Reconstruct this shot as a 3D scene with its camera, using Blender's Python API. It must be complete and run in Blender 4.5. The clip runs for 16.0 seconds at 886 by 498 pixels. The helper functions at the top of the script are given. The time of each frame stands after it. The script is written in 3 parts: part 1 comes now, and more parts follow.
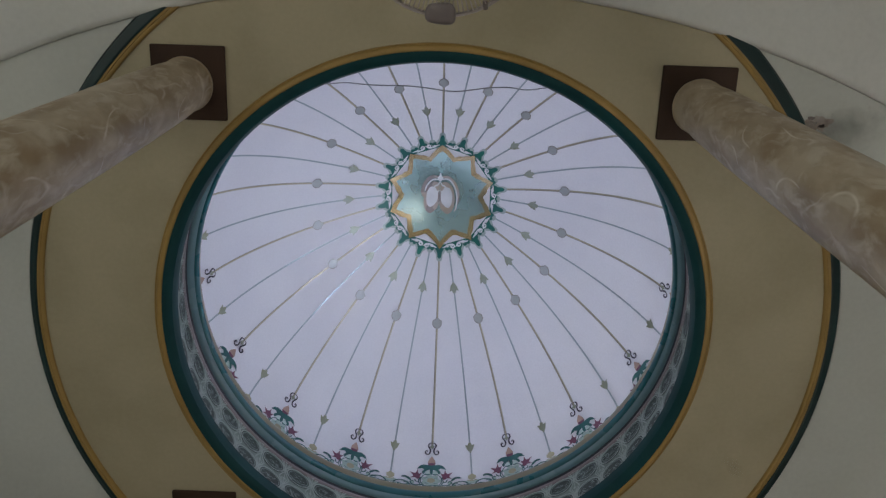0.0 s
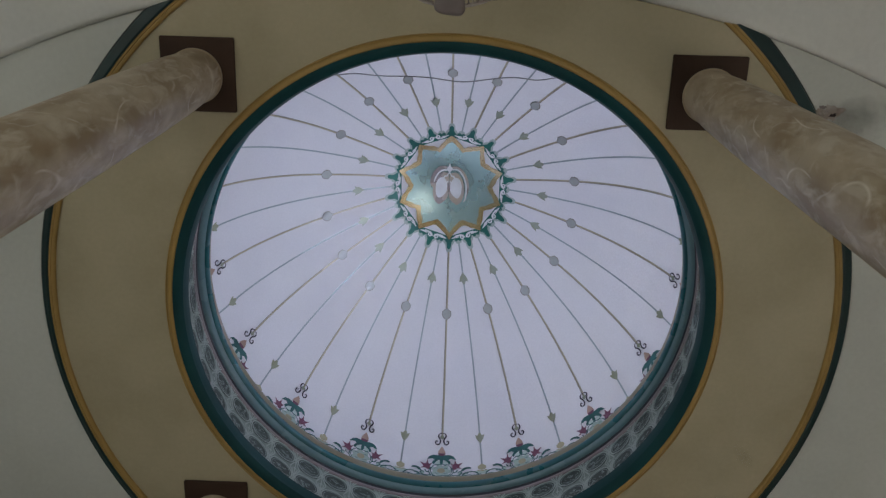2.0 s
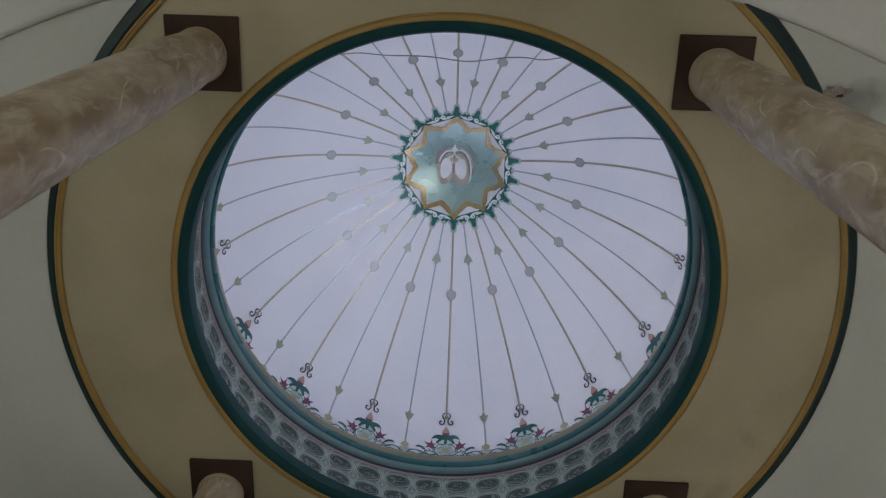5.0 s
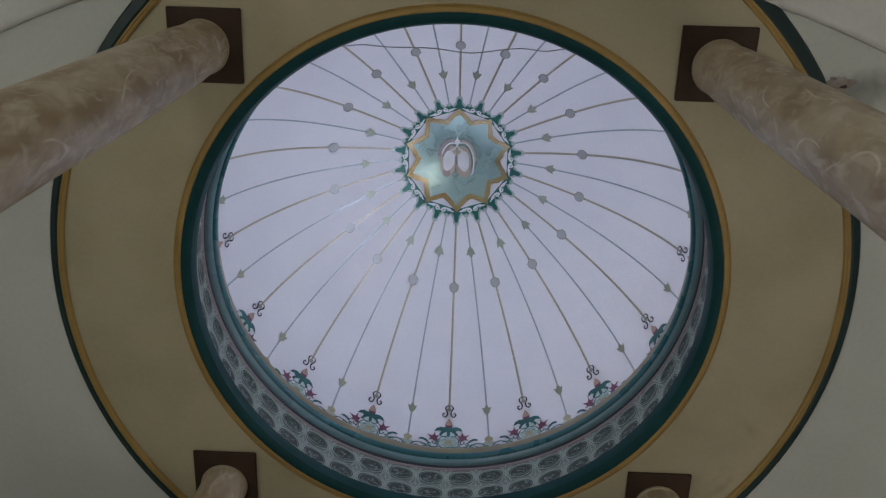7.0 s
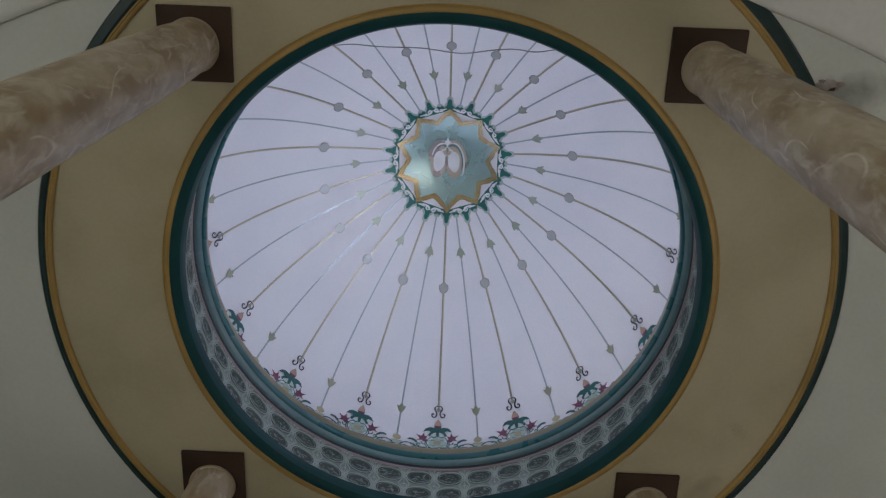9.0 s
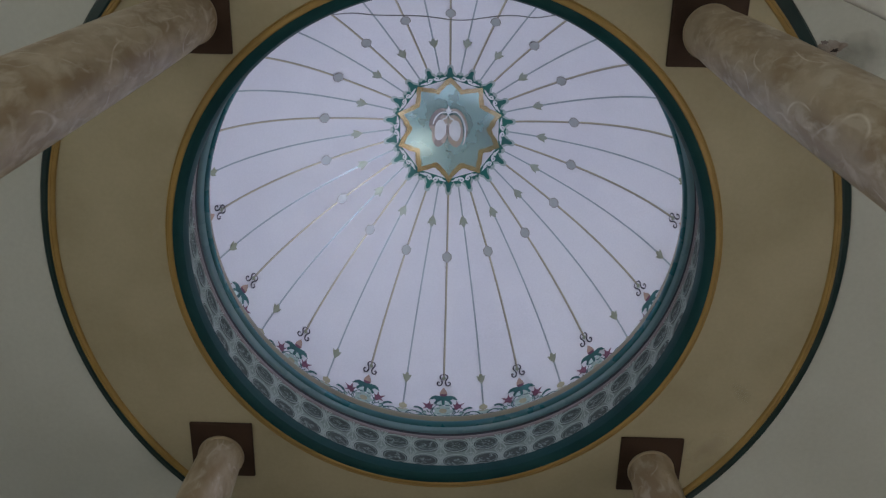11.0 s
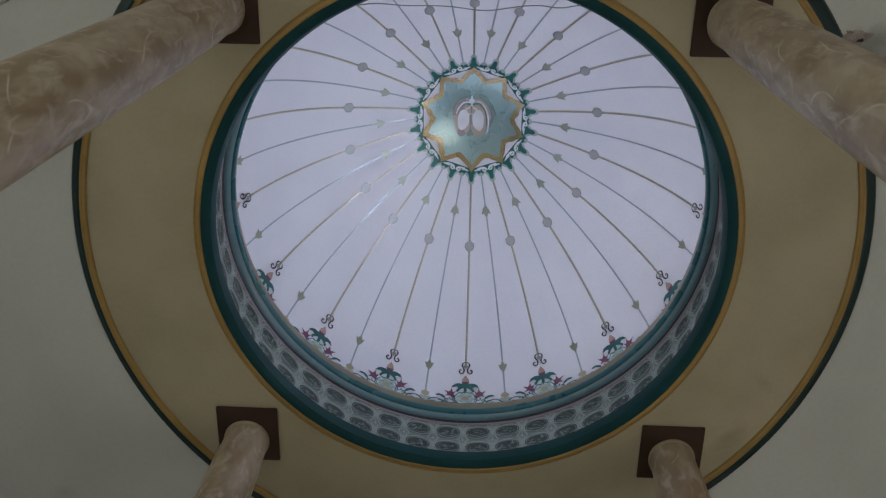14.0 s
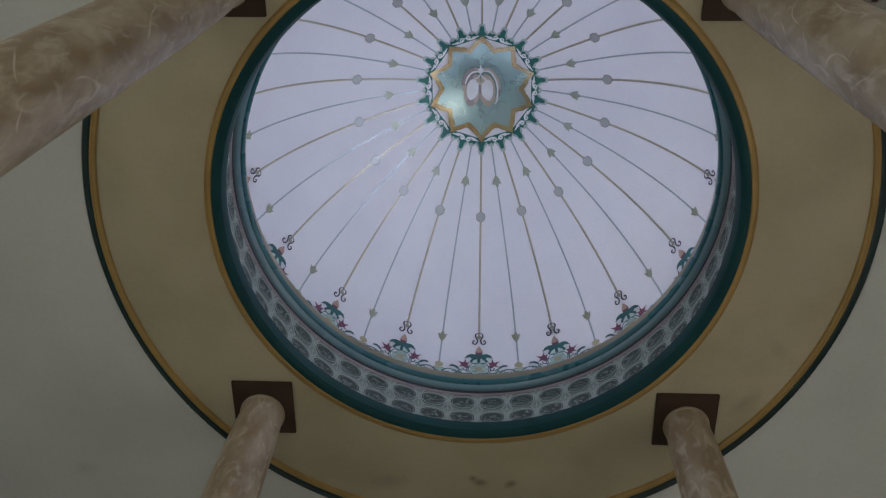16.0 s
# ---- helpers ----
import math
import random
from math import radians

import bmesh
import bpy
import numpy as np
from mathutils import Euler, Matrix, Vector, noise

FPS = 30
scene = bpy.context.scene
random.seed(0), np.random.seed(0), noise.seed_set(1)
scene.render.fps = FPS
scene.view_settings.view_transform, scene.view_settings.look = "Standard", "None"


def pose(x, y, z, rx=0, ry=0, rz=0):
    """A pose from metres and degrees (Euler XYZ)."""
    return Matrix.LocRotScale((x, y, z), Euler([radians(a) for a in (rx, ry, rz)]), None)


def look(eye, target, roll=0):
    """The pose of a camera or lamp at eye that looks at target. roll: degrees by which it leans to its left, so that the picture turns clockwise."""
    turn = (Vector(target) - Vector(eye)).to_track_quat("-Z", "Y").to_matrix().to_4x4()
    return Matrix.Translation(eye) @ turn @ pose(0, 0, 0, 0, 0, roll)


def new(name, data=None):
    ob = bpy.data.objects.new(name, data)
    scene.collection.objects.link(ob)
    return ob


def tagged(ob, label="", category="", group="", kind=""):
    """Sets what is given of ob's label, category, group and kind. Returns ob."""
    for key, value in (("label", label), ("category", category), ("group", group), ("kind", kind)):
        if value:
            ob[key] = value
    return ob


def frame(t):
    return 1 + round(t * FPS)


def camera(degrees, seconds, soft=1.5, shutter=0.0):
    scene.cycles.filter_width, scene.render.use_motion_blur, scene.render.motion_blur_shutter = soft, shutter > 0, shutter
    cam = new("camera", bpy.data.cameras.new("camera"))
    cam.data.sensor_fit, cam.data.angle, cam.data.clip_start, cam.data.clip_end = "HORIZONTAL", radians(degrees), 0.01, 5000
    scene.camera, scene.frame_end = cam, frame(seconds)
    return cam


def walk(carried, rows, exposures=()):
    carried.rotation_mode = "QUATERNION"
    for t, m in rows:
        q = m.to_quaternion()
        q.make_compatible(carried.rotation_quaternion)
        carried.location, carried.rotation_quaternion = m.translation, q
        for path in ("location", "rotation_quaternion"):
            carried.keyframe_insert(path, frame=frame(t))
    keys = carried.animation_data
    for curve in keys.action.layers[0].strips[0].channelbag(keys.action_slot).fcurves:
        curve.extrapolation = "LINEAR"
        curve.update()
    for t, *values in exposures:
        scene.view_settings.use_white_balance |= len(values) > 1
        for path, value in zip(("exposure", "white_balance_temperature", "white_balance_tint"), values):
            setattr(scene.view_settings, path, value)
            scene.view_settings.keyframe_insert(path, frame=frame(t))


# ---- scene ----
cam = camera(52.14, 16.0, soft=1.3)
walk(cam, [
    (0.0, pose(0.0051, -2.7182, 1.4083, 161.669, -0.832, -3.465)),
    (0.5, pose(0.0069, -2.7175, 1.4011, 161.341, -0.928, -3.250)),
    (1.0, pose(0.0071, -2.7153, 1.4119, 160.720, -0.306, -4.100)),
    (1.5, pose(0.0069, -2.7174, 1.4014, 160.898, -0.606, -3.518)),
    (2.0, pose(0.0020, -2.7214, 1.4083, 161.057, -1.337, -3.138)),
    (2.5, pose(0.0018, -2.7070, 1.4029, 161.346, -1.300, -2.855)),
    (3.0, pose(0.0008, -2.7083, 1.4055, 160.906, -1.390, -2.857)),
    (3.5, pose(0.0093, -2.7109, 1.4016, 160.568, -1.623, -3.199)),
    (6.0, pose(0.0008, -2.7080, 1.4058, 159.750, -1.716, -3.193)),
    (6.5, pose(0.0071, -2.7006, 1.4034, 159.895, -1.814, -3.296)),
    (7.0, pose(0.0044, -2.6997, 1.4002, 159.502, -1.814, -3.062)),
    (7.5, pose(0.0092, -2.6983, 1.4039, 159.376, -1.779, -3.175)),
    (8.0, pose(0.0056, -2.6967, 1.4005, 159.491, -1.620, -3.321)),
    (8.2, pose(0.0114, -2.6893, 1.4003, 159.634, -1.548, -3.592)),
    (10.5, pose(0.0112, -2.7011, 1.4001, 158.624, -1.173, -2.839)),
    (11.0, pose(0.0099, -2.6898, 1.3923, 157.644, -1.146, -2.552)),
    (11.5, pose(0.0069, -2.6856, 1.4044, 156.889, -1.148, -2.476)),
    (12.0, pose(0.0058, -2.6793, 1.4039, 156.705, -1.103, -2.611)),
    (12.5, pose(0.0115, -2.6955, 1.4136, 157.818, -1.643, -3.480)),
    (13.0, pose(-0.0049, -2.7045, 1.3551, 158.770, -1.511, -4.329)),
    (13.5, pose(-0.0141, -2.7062, 1.3254, 157.543, -2.077, -2.699)),
    (14.0, pose(-0.0072, -2.7032, 1.3236, 157.017, -2.488, -2.315)),
    (14.5, pose(-0.0092, -2.6939, 1.3507, 156.695, -2.723, -1.584)),
    (15.0, pose(-0.0079, -2.6965, 1.3299, 155.993, -2.439, -1.312)),
    (15.5, pose(-0.0076, -2.6972, 1.3440, 155.689, -2.447, -1.557)),
    (16.0, pose(-0.0109, -2.6951, 1.3408, 155.153, -2.729, -1.116)),
], exposures=((0.0, 2.0), (16.0, 2.0)))

# ---- measures: metres, floor at z = 0, the dome's axis on x = y = 0 ----
U = 2.1                      # inner radius of the ceiling ring
ZC = 7.7315                  # underside of the ring
PHI = radians(1.83)          # turn of the painted pattern
STEP = radians(20.0)         # one of eighteen painted sectors


def zu(h):
    return ZC + h * U


# ---- world and light ----
world = bpy.data.worlds.new("sky")
scene.world = world
world.use_nodes = True
wn = world.node_tree.nodes
sky = wn.new("ShaderNodeTexSky")
sky.sky_type = "NISHITA"
sky.sun_disc = False
sky.sun_elevation, sky.sun_rotation = radians(39.8), radians(88.4)
world.node_tree.links.new(sky.outputs[0], wn["Background"].inputs[0])
wn["Background"].inputs[1].default_value = 0.05


def lamp(name, m, sx, sy, power, colour):
    data = bpy.data.lights.new(name, "AREA")
    data.shape, data.size, data.size_y, data.energy, data.color = "RECTANGLE", sx, sy, power, colour
    ob = new(name, data)
    ob.matrix_world = m
    return ob


sun = bpy.data.lights.new("sun", "SUN")
sun.energy, sun.angle, sun.color = 2.35, radians(0.5), (1.0, 0.97, 0.92)
sun_ob = new("sun", sun)
sun_ob.matrix_world = look((7.0, 0.5, 3.0), (3.4, 0.4, 0.0))

# fill lamps added at the dome's foot, hidden behind the cornice, strongest to the east
DOME_FILLS = [(radians(a), q) for a, q in ((5, 0.7), (41, 0.8), (167, 0.8), (203, 1.6), (239, 2.4), (275, 2.2), (311, 0.8), (340, 0.6))] + [(radians(a), q) for a, q in ((60, 2.0), (76, 3.6), (94, 4.6), (112, 6.0), (130, 4.0), (148, 1.6))]
for a, power in DOME_FILLS:
    e = Vector((1.17 * U * math.sin(a), 1.17 * U * math.cos(a), zu(0.60)))
    lamp("dome_foot_fill", look(e, (0, 0, zu(0.95))), 0.54, 0.34, 0.485 * power, (0.683, 0.752, 1.0))
# fill lamps added at unseen hall openings; the sun comes in by the tall east opening
WEST_Y, EAST_Y, HALL_X = (-4.2, -0.8, 2.6), (0.5,), ((-3.0, 12.5), (3.0, 7.0))
FILL_TINT = (0.935, 0.965, 0.88)
for y, power in zip(WEST_Y, (9.0, 4.0, 1.2)):
    lamp("hall_fill", look((-6.85, y, 3.0), (0, y, 3.0)), 1.6, 2.8, power, FILL_TINT)
for y in EAST_Y:
    lamp("hall_fill", look((6.85, y, 1.9), (0, y, 1.9)), 2.4, 3.0, 0.3, FILL_TINT)
for x, power in HALL_X:
    lamp("hall_fill", look((x, -6.25, 1.9), (x, 0, 1.9)), 1.6, 2.6, power, FILL_TINT)


# ---- materials ----
def material(name, colour, rough=0.6, metal=0.0, second=None, scale=3.0, mix=(0.4, 0.65), fine=40.0, bump=0.05, coat=0.0,
             spread=0.0, spec=0.5, detail=6.0, varnish=1.5, sheen=0.25):
    """Colour that drifts to a second one in large soft clouds, with a fine grain in colour, gloss and relief."""
    mat = bpy.data.materials.new(name)
    mat.use_nodes = True
    t = mat.node_tree
    n, link = t.nodes, t.links.new
    b = n["Principled BSDF"]
    b.inputs["Roughness"].default_value, b.inputs["Metallic"].default_value = rough, metal
    b.inputs["Coat Weight"].default_value, b.inputs["Coat Roughness"].default_value = coat, sheen
    b.inputs["Coat IOR"].default_value = varnish
    b.inputs["Specular IOR Level"].default_value = spec
    co = n.new("ShaderNodeTexCoord")
    big, small = n.new("ShaderNodeTexNoise"), n.new("ShaderNodeTexNoise")
    for node, s in ((big, scale), (small, fine)):
        node.inputs["Scale"].default_value, node.inputs["Detail"].default_value = s, detail
        link(co.outputs["Object"], node.inputs["Vector"])
    ramp = n.new("ShaderNodeMapRange")
    ramp.inputs["From Min"].default_value, ramp.inputs["From Max"].default_value = mix
    link(big.outputs["Fac"], ramp.inputs["Value"])
    blend = n.new("ShaderNodeMix")
    blend.data_type = "RGBA"
    second = second or tuple(c * 0.85 for c in colour)
    blend.inputs["A"].default_value, blend.inputs["B"].default_value = (*colour, 1), (*second, 1)
    link(ramp.outputs[0], blend.inputs["Factor"])
    hsv = n.new("ShaderNodeHueSaturation")
    value = n.new("ShaderNodeMapRange")
    value.inputs["To Min"].default_value, value.inputs["To Max"].default_value = 0.93, 1.07
    link(small.outputs["Fac"], value.inputs["Value"])
    if spread:
        info, shift = n.new("ShaderNodeObjectInfo"), n.new("ShaderNodeMapRange")
        shift.inputs["To Min"].default_value, shift.inputs["To Max"].default_value = 1 - spread, 1 + spread
        link(info.outputs["Random"], shift.inputs["Value"])
        times = n.new("ShaderNodeMath")
        times.operation = "MULTIPLY"
        link(value.outputs[0], times.inputs[0]), link(shift.outputs[0], times.inputs[1])
        link(times.outputs[0], hsv.inputs["Value"])
    else:
        link(value.outputs[0], hsv.inputs["Value"])
    link(blend.outputs["Result"], hsv.inputs["Color"])
    link(hsv.outputs[0], b.inputs["Base Color"])
    gloss = n.new("ShaderNodeMapRange")
    gloss.inputs["To Min"].default_value, gloss.inputs["To Max"].default_value = max(rough - 0.08, 0.02), min(rough + 0.08, 1)
    link(big.outputs["Fac"], gloss.inputs["Value"]), link(gloss.outputs[0], b.inputs["Roughness"])
    if bump:
        bp = n.new("ShaderNodeBump")
        bp.inputs["Strength"].default_value, bp.inputs["Distance"].default_value = bump, 0.01
        link(small.outputs["Fac"], bp.inputs["Height"]), link(bp.outputs[0], b.inputs["Normal"])
    return mat


def marble():
    """Brown-beige stone: broken diagonal clouds, ochre stains and short bright veins."""
    mat = material("marble", (0.495, 0.405, 0.29), 0.44, second=(0.31, 0.222, 0.132), scale=2.6, mix=(0.38, 0.62), fine=11.0, bump=0.012, coat=0.12, sheen=0.5)
    t = mat.node_tree
    n, link = t.nodes, t.links.new
    b = n["Principled BSDF"]
    co = n.new("ShaderNodeTexCoord")
    info, shift, lean = n.new("ShaderNodeObjectInfo"), n.new("ShaderNodeVectorMath"), n.new("ShaderNodeMapping")
    lean.inputs["Rotation"].default_value = (0.35, 0.30, 0.0)
    lean.inputs["Scale"].default_value = (1.9, 1.9, 0.85)
    shift.operation = "MULTIPLY_ADD"
    shift.inputs[1].default_value = (1, 1, 1)
    far = n.new("ShaderNodeMath")
    far.operation, far.inputs[1].default_value = "MULTIPLY", 40.0
    link(info.outputs["Random"], far.inputs[0])
    link(co.outputs["Object"], lean.inputs["Vector"]), link(lean.outputs[0], shift.inputs[0]), link(far.outputs[0], shift.inputs[2])
    for node in [q for q in n if q.bl_idname == "ShaderNodeTexNoise"]:
        node.inputs["Distortion"].default_value = 0.35
        link(shift.outputs[0], node.inputs["Vector"])

    def noise_node(scale, detail, twist):
        q = n.new("ShaderNodeTexNoise")
        q.inputs["Scale"].default_value, q.inputs["Detail"].default_value, q.inputs["Distortion"].default_value = scale, detail, twist
        link(shift.outputs[0], q.inputs["Vector"])
        return q.outputs["Fac"]

    def layer(fac, colour):
        over = n.new("ShaderNodeMix")
        over.data_type = "RGBA"
        over.inputs["B"].default_value = (*colour, 1)
        src = b.inputs["Base Color"].links[0].from_socket
        link(fac, over.inputs["Factor"]), link(src, over.inputs["A"]), link(over.outputs["Result"], b.inputs["Base Color"])

    def window(value, lo, hi, a, z):
        m = n.new("ShaderNodeMapRange")
        for key, num in (("From Min", lo), ("From Max", hi), ("To Min", a), ("To Max", z)):
            m.inputs[key].default_value = num
        link(value, m.inputs["Value"])
        return m.outputs[0]

    def product(one, two):
        m = n.new("ShaderNodeMath")
        m.operation = "MULTIPLY"
        link(one, m.inputs[0]), link(two, m.inputs[1])
        return m.outputs[0]

    def ridge(value, half_width, top):
        off, size = n.new("ShaderNodeMath"), n.new("ShaderNodeMath")
        off.operation, off.inputs[1].default_value, size.operation = "SUBTRACT", 0.5, "ABSOLUTE"
        link(value, off.inputs[0]), link(off.outputs[0], size.inputs[0])
        return window(size.outputs[0], 0.0, half_width, top, 0.0)

    layer(window(noise_node(6.5, 5.0, 0.5), 0.51, 0.68, 0.0, 0.7), (0.59, 0.52, 0.42))
    layer(window(noise_node(4.6, 4.0, 0.4), 0.55, 0.68, 0.0, 0.5), (0.32, 0.215, 0.115))
    layer(product(ridge(noise_node(2.1, 0.0, 0.0), 0.014, 0.62), window(noise_node(3.7, 1.0, 0.0), 0.54, 0.66, 0.0, 1.0)), (0.84, 0.79, 0.72))
    layer(product(ridge(noise_node(3.3, 1.0, 0.0), 0.03, 0.5), window(noise_node(5.0, 1.0, 0.0), 0.54, 0.66, 0.0, 1.0)), (0.72, 0.66, 0.58))
    return mat


M_DOME = material("dome_paint", (0.80, 0.79, 0.82), 0.55, second=(0.76, 0.75, 0.79), scale=0.9, fine=55, bump=0.015)
M_BEIGE = material("beige_paint", (0.452, 0.388, 0.262), 0.62, second=(0.392, 0.334, 0.218), scale=1.3, fine=30, bump=0.06)
M_WHITE = material("white_paint", (0.68, 0.665, 0.625), 0.7, second=(0.63, 0.615, 0.58), scale=0.9, fine=26, bump=0.06)
M_CEILING = material("grey_white_ceiling", (0.585, 0.585, 0.54), 0.7, second=(0.525, 0.525, 0.48), scale=0.7, fine=26, bump=0.06)
M_GREEN = material("dark_green_gloss_paint", (0.010, 0.057, 0.062), 0.5, second=(0.008, 0.047, 0.052), scale=2.5, fine=30, bump=0.03, spec=0.18)
M_EDGE = material("blackish_green_paint", (0.004, 0.026, 0.026), 0.4, second=(0.003, 0.019, 0.019), scale=2.5, fine=30, bump=0.03)
M_TEAL = material("teal_gloss_paint", (0.017, 0.122, 0.142), 0.28, second=(0.014, 0.10, 0.12), scale=2.5, fine=30, bump=0.03)
M_BLUE = material("pale_blue_highlight", (0.18, 0.30, 0.35), 0.26, second=(0.155, 0.27, 0.32), scale=2, fine=30, bump=0.03)
M_PINK = material("dusty_pink_paint", (0.29, 0.24, 0.25), 0.5, scale=2, fine=30)
M_DARK = material("dark_line_colour", (0.03, 0.035, 0.05), 0.5, scale=2, fine=30)
M_GOLD = material("ochre_gold_paint", (0.39, 0.245, 0.075), 0.46, second=(0.33, 0.205, 0.06), scale=3, fine=40, bump=0.05)
M_OLIVE = material("olive_gold_paint", (0.18, 0.15, 0.072), 0.4, scale=3, fine=40)
M_RIBGOLD = material("metallic_gold_line", (0.44, 0.385, 0.255), 0.42, metal=1.0, second=(0.38, 0.33, 0.22), scale=3, fine=50, bump=0.02, coat=1.0, varnish=2.1, sheen=0.36)
M_RIBTEAL = material("grey_teal_line", (0.31, 0.385, 0.41), 0.42, metal=1.0, second=(0.28, 0.345, 0.37), scale=3, fine=50, bump=0.02, coat=1.0, varnish=2.1, sheen=0.36)
M_RIBSHADE = material("dark_rib_shade", (0.17, 0.145, 0.11), 0.42, metal=0.6, scale=3, fine=50, coat=1.0, varnish=1.9, sheen=0.36)
M_KNOT = material("grey_green_paint", (0.44, 0.45, 0.45), 0.43, metal=0.8, second=(0.40, 0.42, 0.41), scale=8, fine=50, spread=0.06)
M_KNOTEDGE = material("grey_brown_line", (0.30, 0.275, 0.25), 0.4, scale=8, fine=50)
M_SAGE = material("sage_diamond_paint", (0.36, 0.39, 0.33), 0.4, metal=0.7, second=(0.33, 0.34, 0.24), scale=6, fine=50, spread=0.08)
M_KHAKI = material("khaki_paint", (0.44, 0.40, 0.26), 0.4, scale=8, fine=50, spread=0.08)
M_SCROLL = material("dark_violet_line", (0.035, 0.025, 0.05), 0.4, scale=8, fine=50)
M_PEACH = material("peach_bud_paint", (0.45, 0.30, 0.24), 0.45, scale=8, fine=50)
M_LEAF = material("deep_teal_leaf_paint", (0.015, 0.09, 0.093), 0.4, second=(0.028, 0.13, 0.13), scale=10, fine=50)
M_MINT = material("mint_petal_paint", (0.42, 0.53, 0.48), 0.45, second=(0.38, 0.49, 0.45), scale=10, fine=60)
M_EYE = material("pale_mint_paint", (0.60, 0.72, 0.68), 0.45, scale=10, fine=60)
M_MAGENTA = material("plum_flower_paint", (0.185, 0.058, 0.105), 0.45, scale=10, fine=60)
M_EMERALD = material("emerald_paint", (0.009, 0.15, 0.115), 0.35, second=(0.012, 0.12, 0.11), scale=5, fine=40)
M_AQUA = material("aqua_star_paint", (0.34, 0.55, 0.56), 0.27, second=(0.38, 0.60, 0.61), scale=2.2, fine=5, bump=0.0, metal=0.65, coat=1.0, varnish=2.3, sheen=0.26)
M_STAR = material("gold_star_paint", (0.52, 0.37, 0.15), 0.24, second=(0.46, 0.31, 0.11), scale=5, fine=6, bump=0.5, metal=0.8, coat=1.0, varnish=2.2, sheen=0.2)
M_BORDER = material("grey_mint_border", (0.38, 0.46, 0.44), 0.43, metal=0.7, scale=5, fine=40, coat=1.0, varnish=2.1, sheen=0.3)
M_CURL = material("pale_curl_paint", (0.80, 0.81, 0.83), 0.4, scale=5, fine=40)
M_EMBLEM = material("bronze_emblem_paint", (0.47, 0.415, 0.425), 0.28, metal=0.3, second=(0.50, 0.42, 0.33), scale=5, fine=40)
M_PLASTER = material("silver_green_plaster", (0.25, 0.305, 0.265), 0.45, second=(0.185, 0.23, 0.20), scale=6, fine=60, bump=0.15)
M_OVAL = material("dark_green_panel", (0.034, 0.053, 0.045), 0.5, second=(0.023, 0.037, 0.031), scale=14, fine=70, bump=0.15, spread=0.12)
M_SCRIPT = material("silver_relief", (0.45, 0.51, 0.47), 0.4, scale=9, fine=60)
M_RELIEF = material("worn_silver_relief", (0.28, 0.345, 0.32), 0.45, scale=9, fine=60)
M_BLIND = material("opaque_blind", (0.7, 0.72, 0.75), 0.6, scale=3, fine=40)
M_PLATE = material("dark_brown_board", (0.060, 0.034, 0.023), 0.6, second=(0.045, 0.025, 0.017), scale=3, fine=50, bump=0.1, spec=0.2)
M_COLUMN = marble()
M_COLLAR = material("pale_stone_rim", (0.50, 0.40, 0.28), 0.35, scale=4, fine=40)
M_FLOOR = material("pale_floor_tile", (0.78, 0.76, 0.73), 0.25, second=(0.73, 0.71, 0.68), scale=2, fine=20)
def soft_stain(name, colour, strength):
    """Dirt that thins out to a ragged edge; it covers the unit square of its own mesh."""
    mat = bpy.data.materials.new(name)
    mat.use_nodes = True
    n, link = mat.node_tree.nodes, mat.node_tree.links.new
    b, out = n["Principled BSDF"], n["Material Output"]
    b.inputs["Base Color"].default_value, b.inputs["Roughness"].default_value = (*colour, 1), 0.75
    co, xyz, flat = n.new("ShaderNodeTexCoord"), n.new("ShaderNodeSeparateXYZ"), n.new("ShaderNodeCombineXYZ")
    link(co.outputs["Generated"], xyz.inputs[0]), link(xyz.outputs[0], flat.inputs[0]), link(xyz.outputs[1], flat.inputs[1])
    far = n.new("ShaderNodeVectorMath")
    far.operation, far.inputs[1].default_value = "DISTANCE", (0.5, 0.5, 0.0)
    link(flat.outputs[0], far.inputs[0])
    cloud, add, ramp = n.new("ShaderNodeTexNoise"), n.new("ShaderNodeMath"), n.new("ShaderNodeMapRange")
    cloud.inputs["Scale"].default_value, cloud.inputs["Detail"].default_value = 9.0, 5.0
    link(co.outputs["Object"], cloud.inputs["Vector"])
    add.operation, add.inputs[1].default_value = "MULTIPLY_ADD", -0.55
    link(cloud.outputs["Fac"], add.inputs[0]), link(far.outputs["Value"], add.inputs[2])
    for key, num in (("From Min", -0.22), ("From Max", 0.18), ("To Min", strength), ("To Max", 0.0)):
        ramp.inputs[key].default_value = num
    link(add.outputs[0], ramp.inputs["Value"])
    clear, mix = n.new("ShaderNodeBsdfTransparent"), n.new("ShaderNodeMixShader")
    link(ramp.outputs[0], mix.inputs[0]), link(clear.outputs[0], mix.inputs[1]), link(b.outputs[0], mix.inputs[2]), link(mix.outputs[0], out.inputs[0])
    return mat


M_SMUDGE = soft_stain("grey_smudge", (0.20, 0.19, 0.17), 0.42)
M_DAMP = soft_stain("brown_damp", (0.20, 0.14, 0.085), 0.45)
M_DRIED = soft_stain("pale_dried_damp", (0.62, 0.53, 0.37), 0.3)
M_YELLOW = soft_stain("yellowed_damp", (0.36, 0.30, 0.20), 0.11)
M_PEEL = material("peeling_plaster", (0.29, 0.235, 0.205), 0.8, second=(0.40, 0.36, 0.33), scale=12, fine=40, bump=0.4)
M_HOLE = material("bare_dark_hole", (0.03, 0.02, 0.018), 0.8, scale=9, fine=40)
M_FAN = material("aged_white_plastic", (0.42, 0.36, 0.335), 0.4, second=(0.36, 0.31, 0.285), scale=6, fine=50)
M_FANDARK = material("grey_plastic", (0.20, 0.16, 0.15), 0.45, scale=6, fine=50)
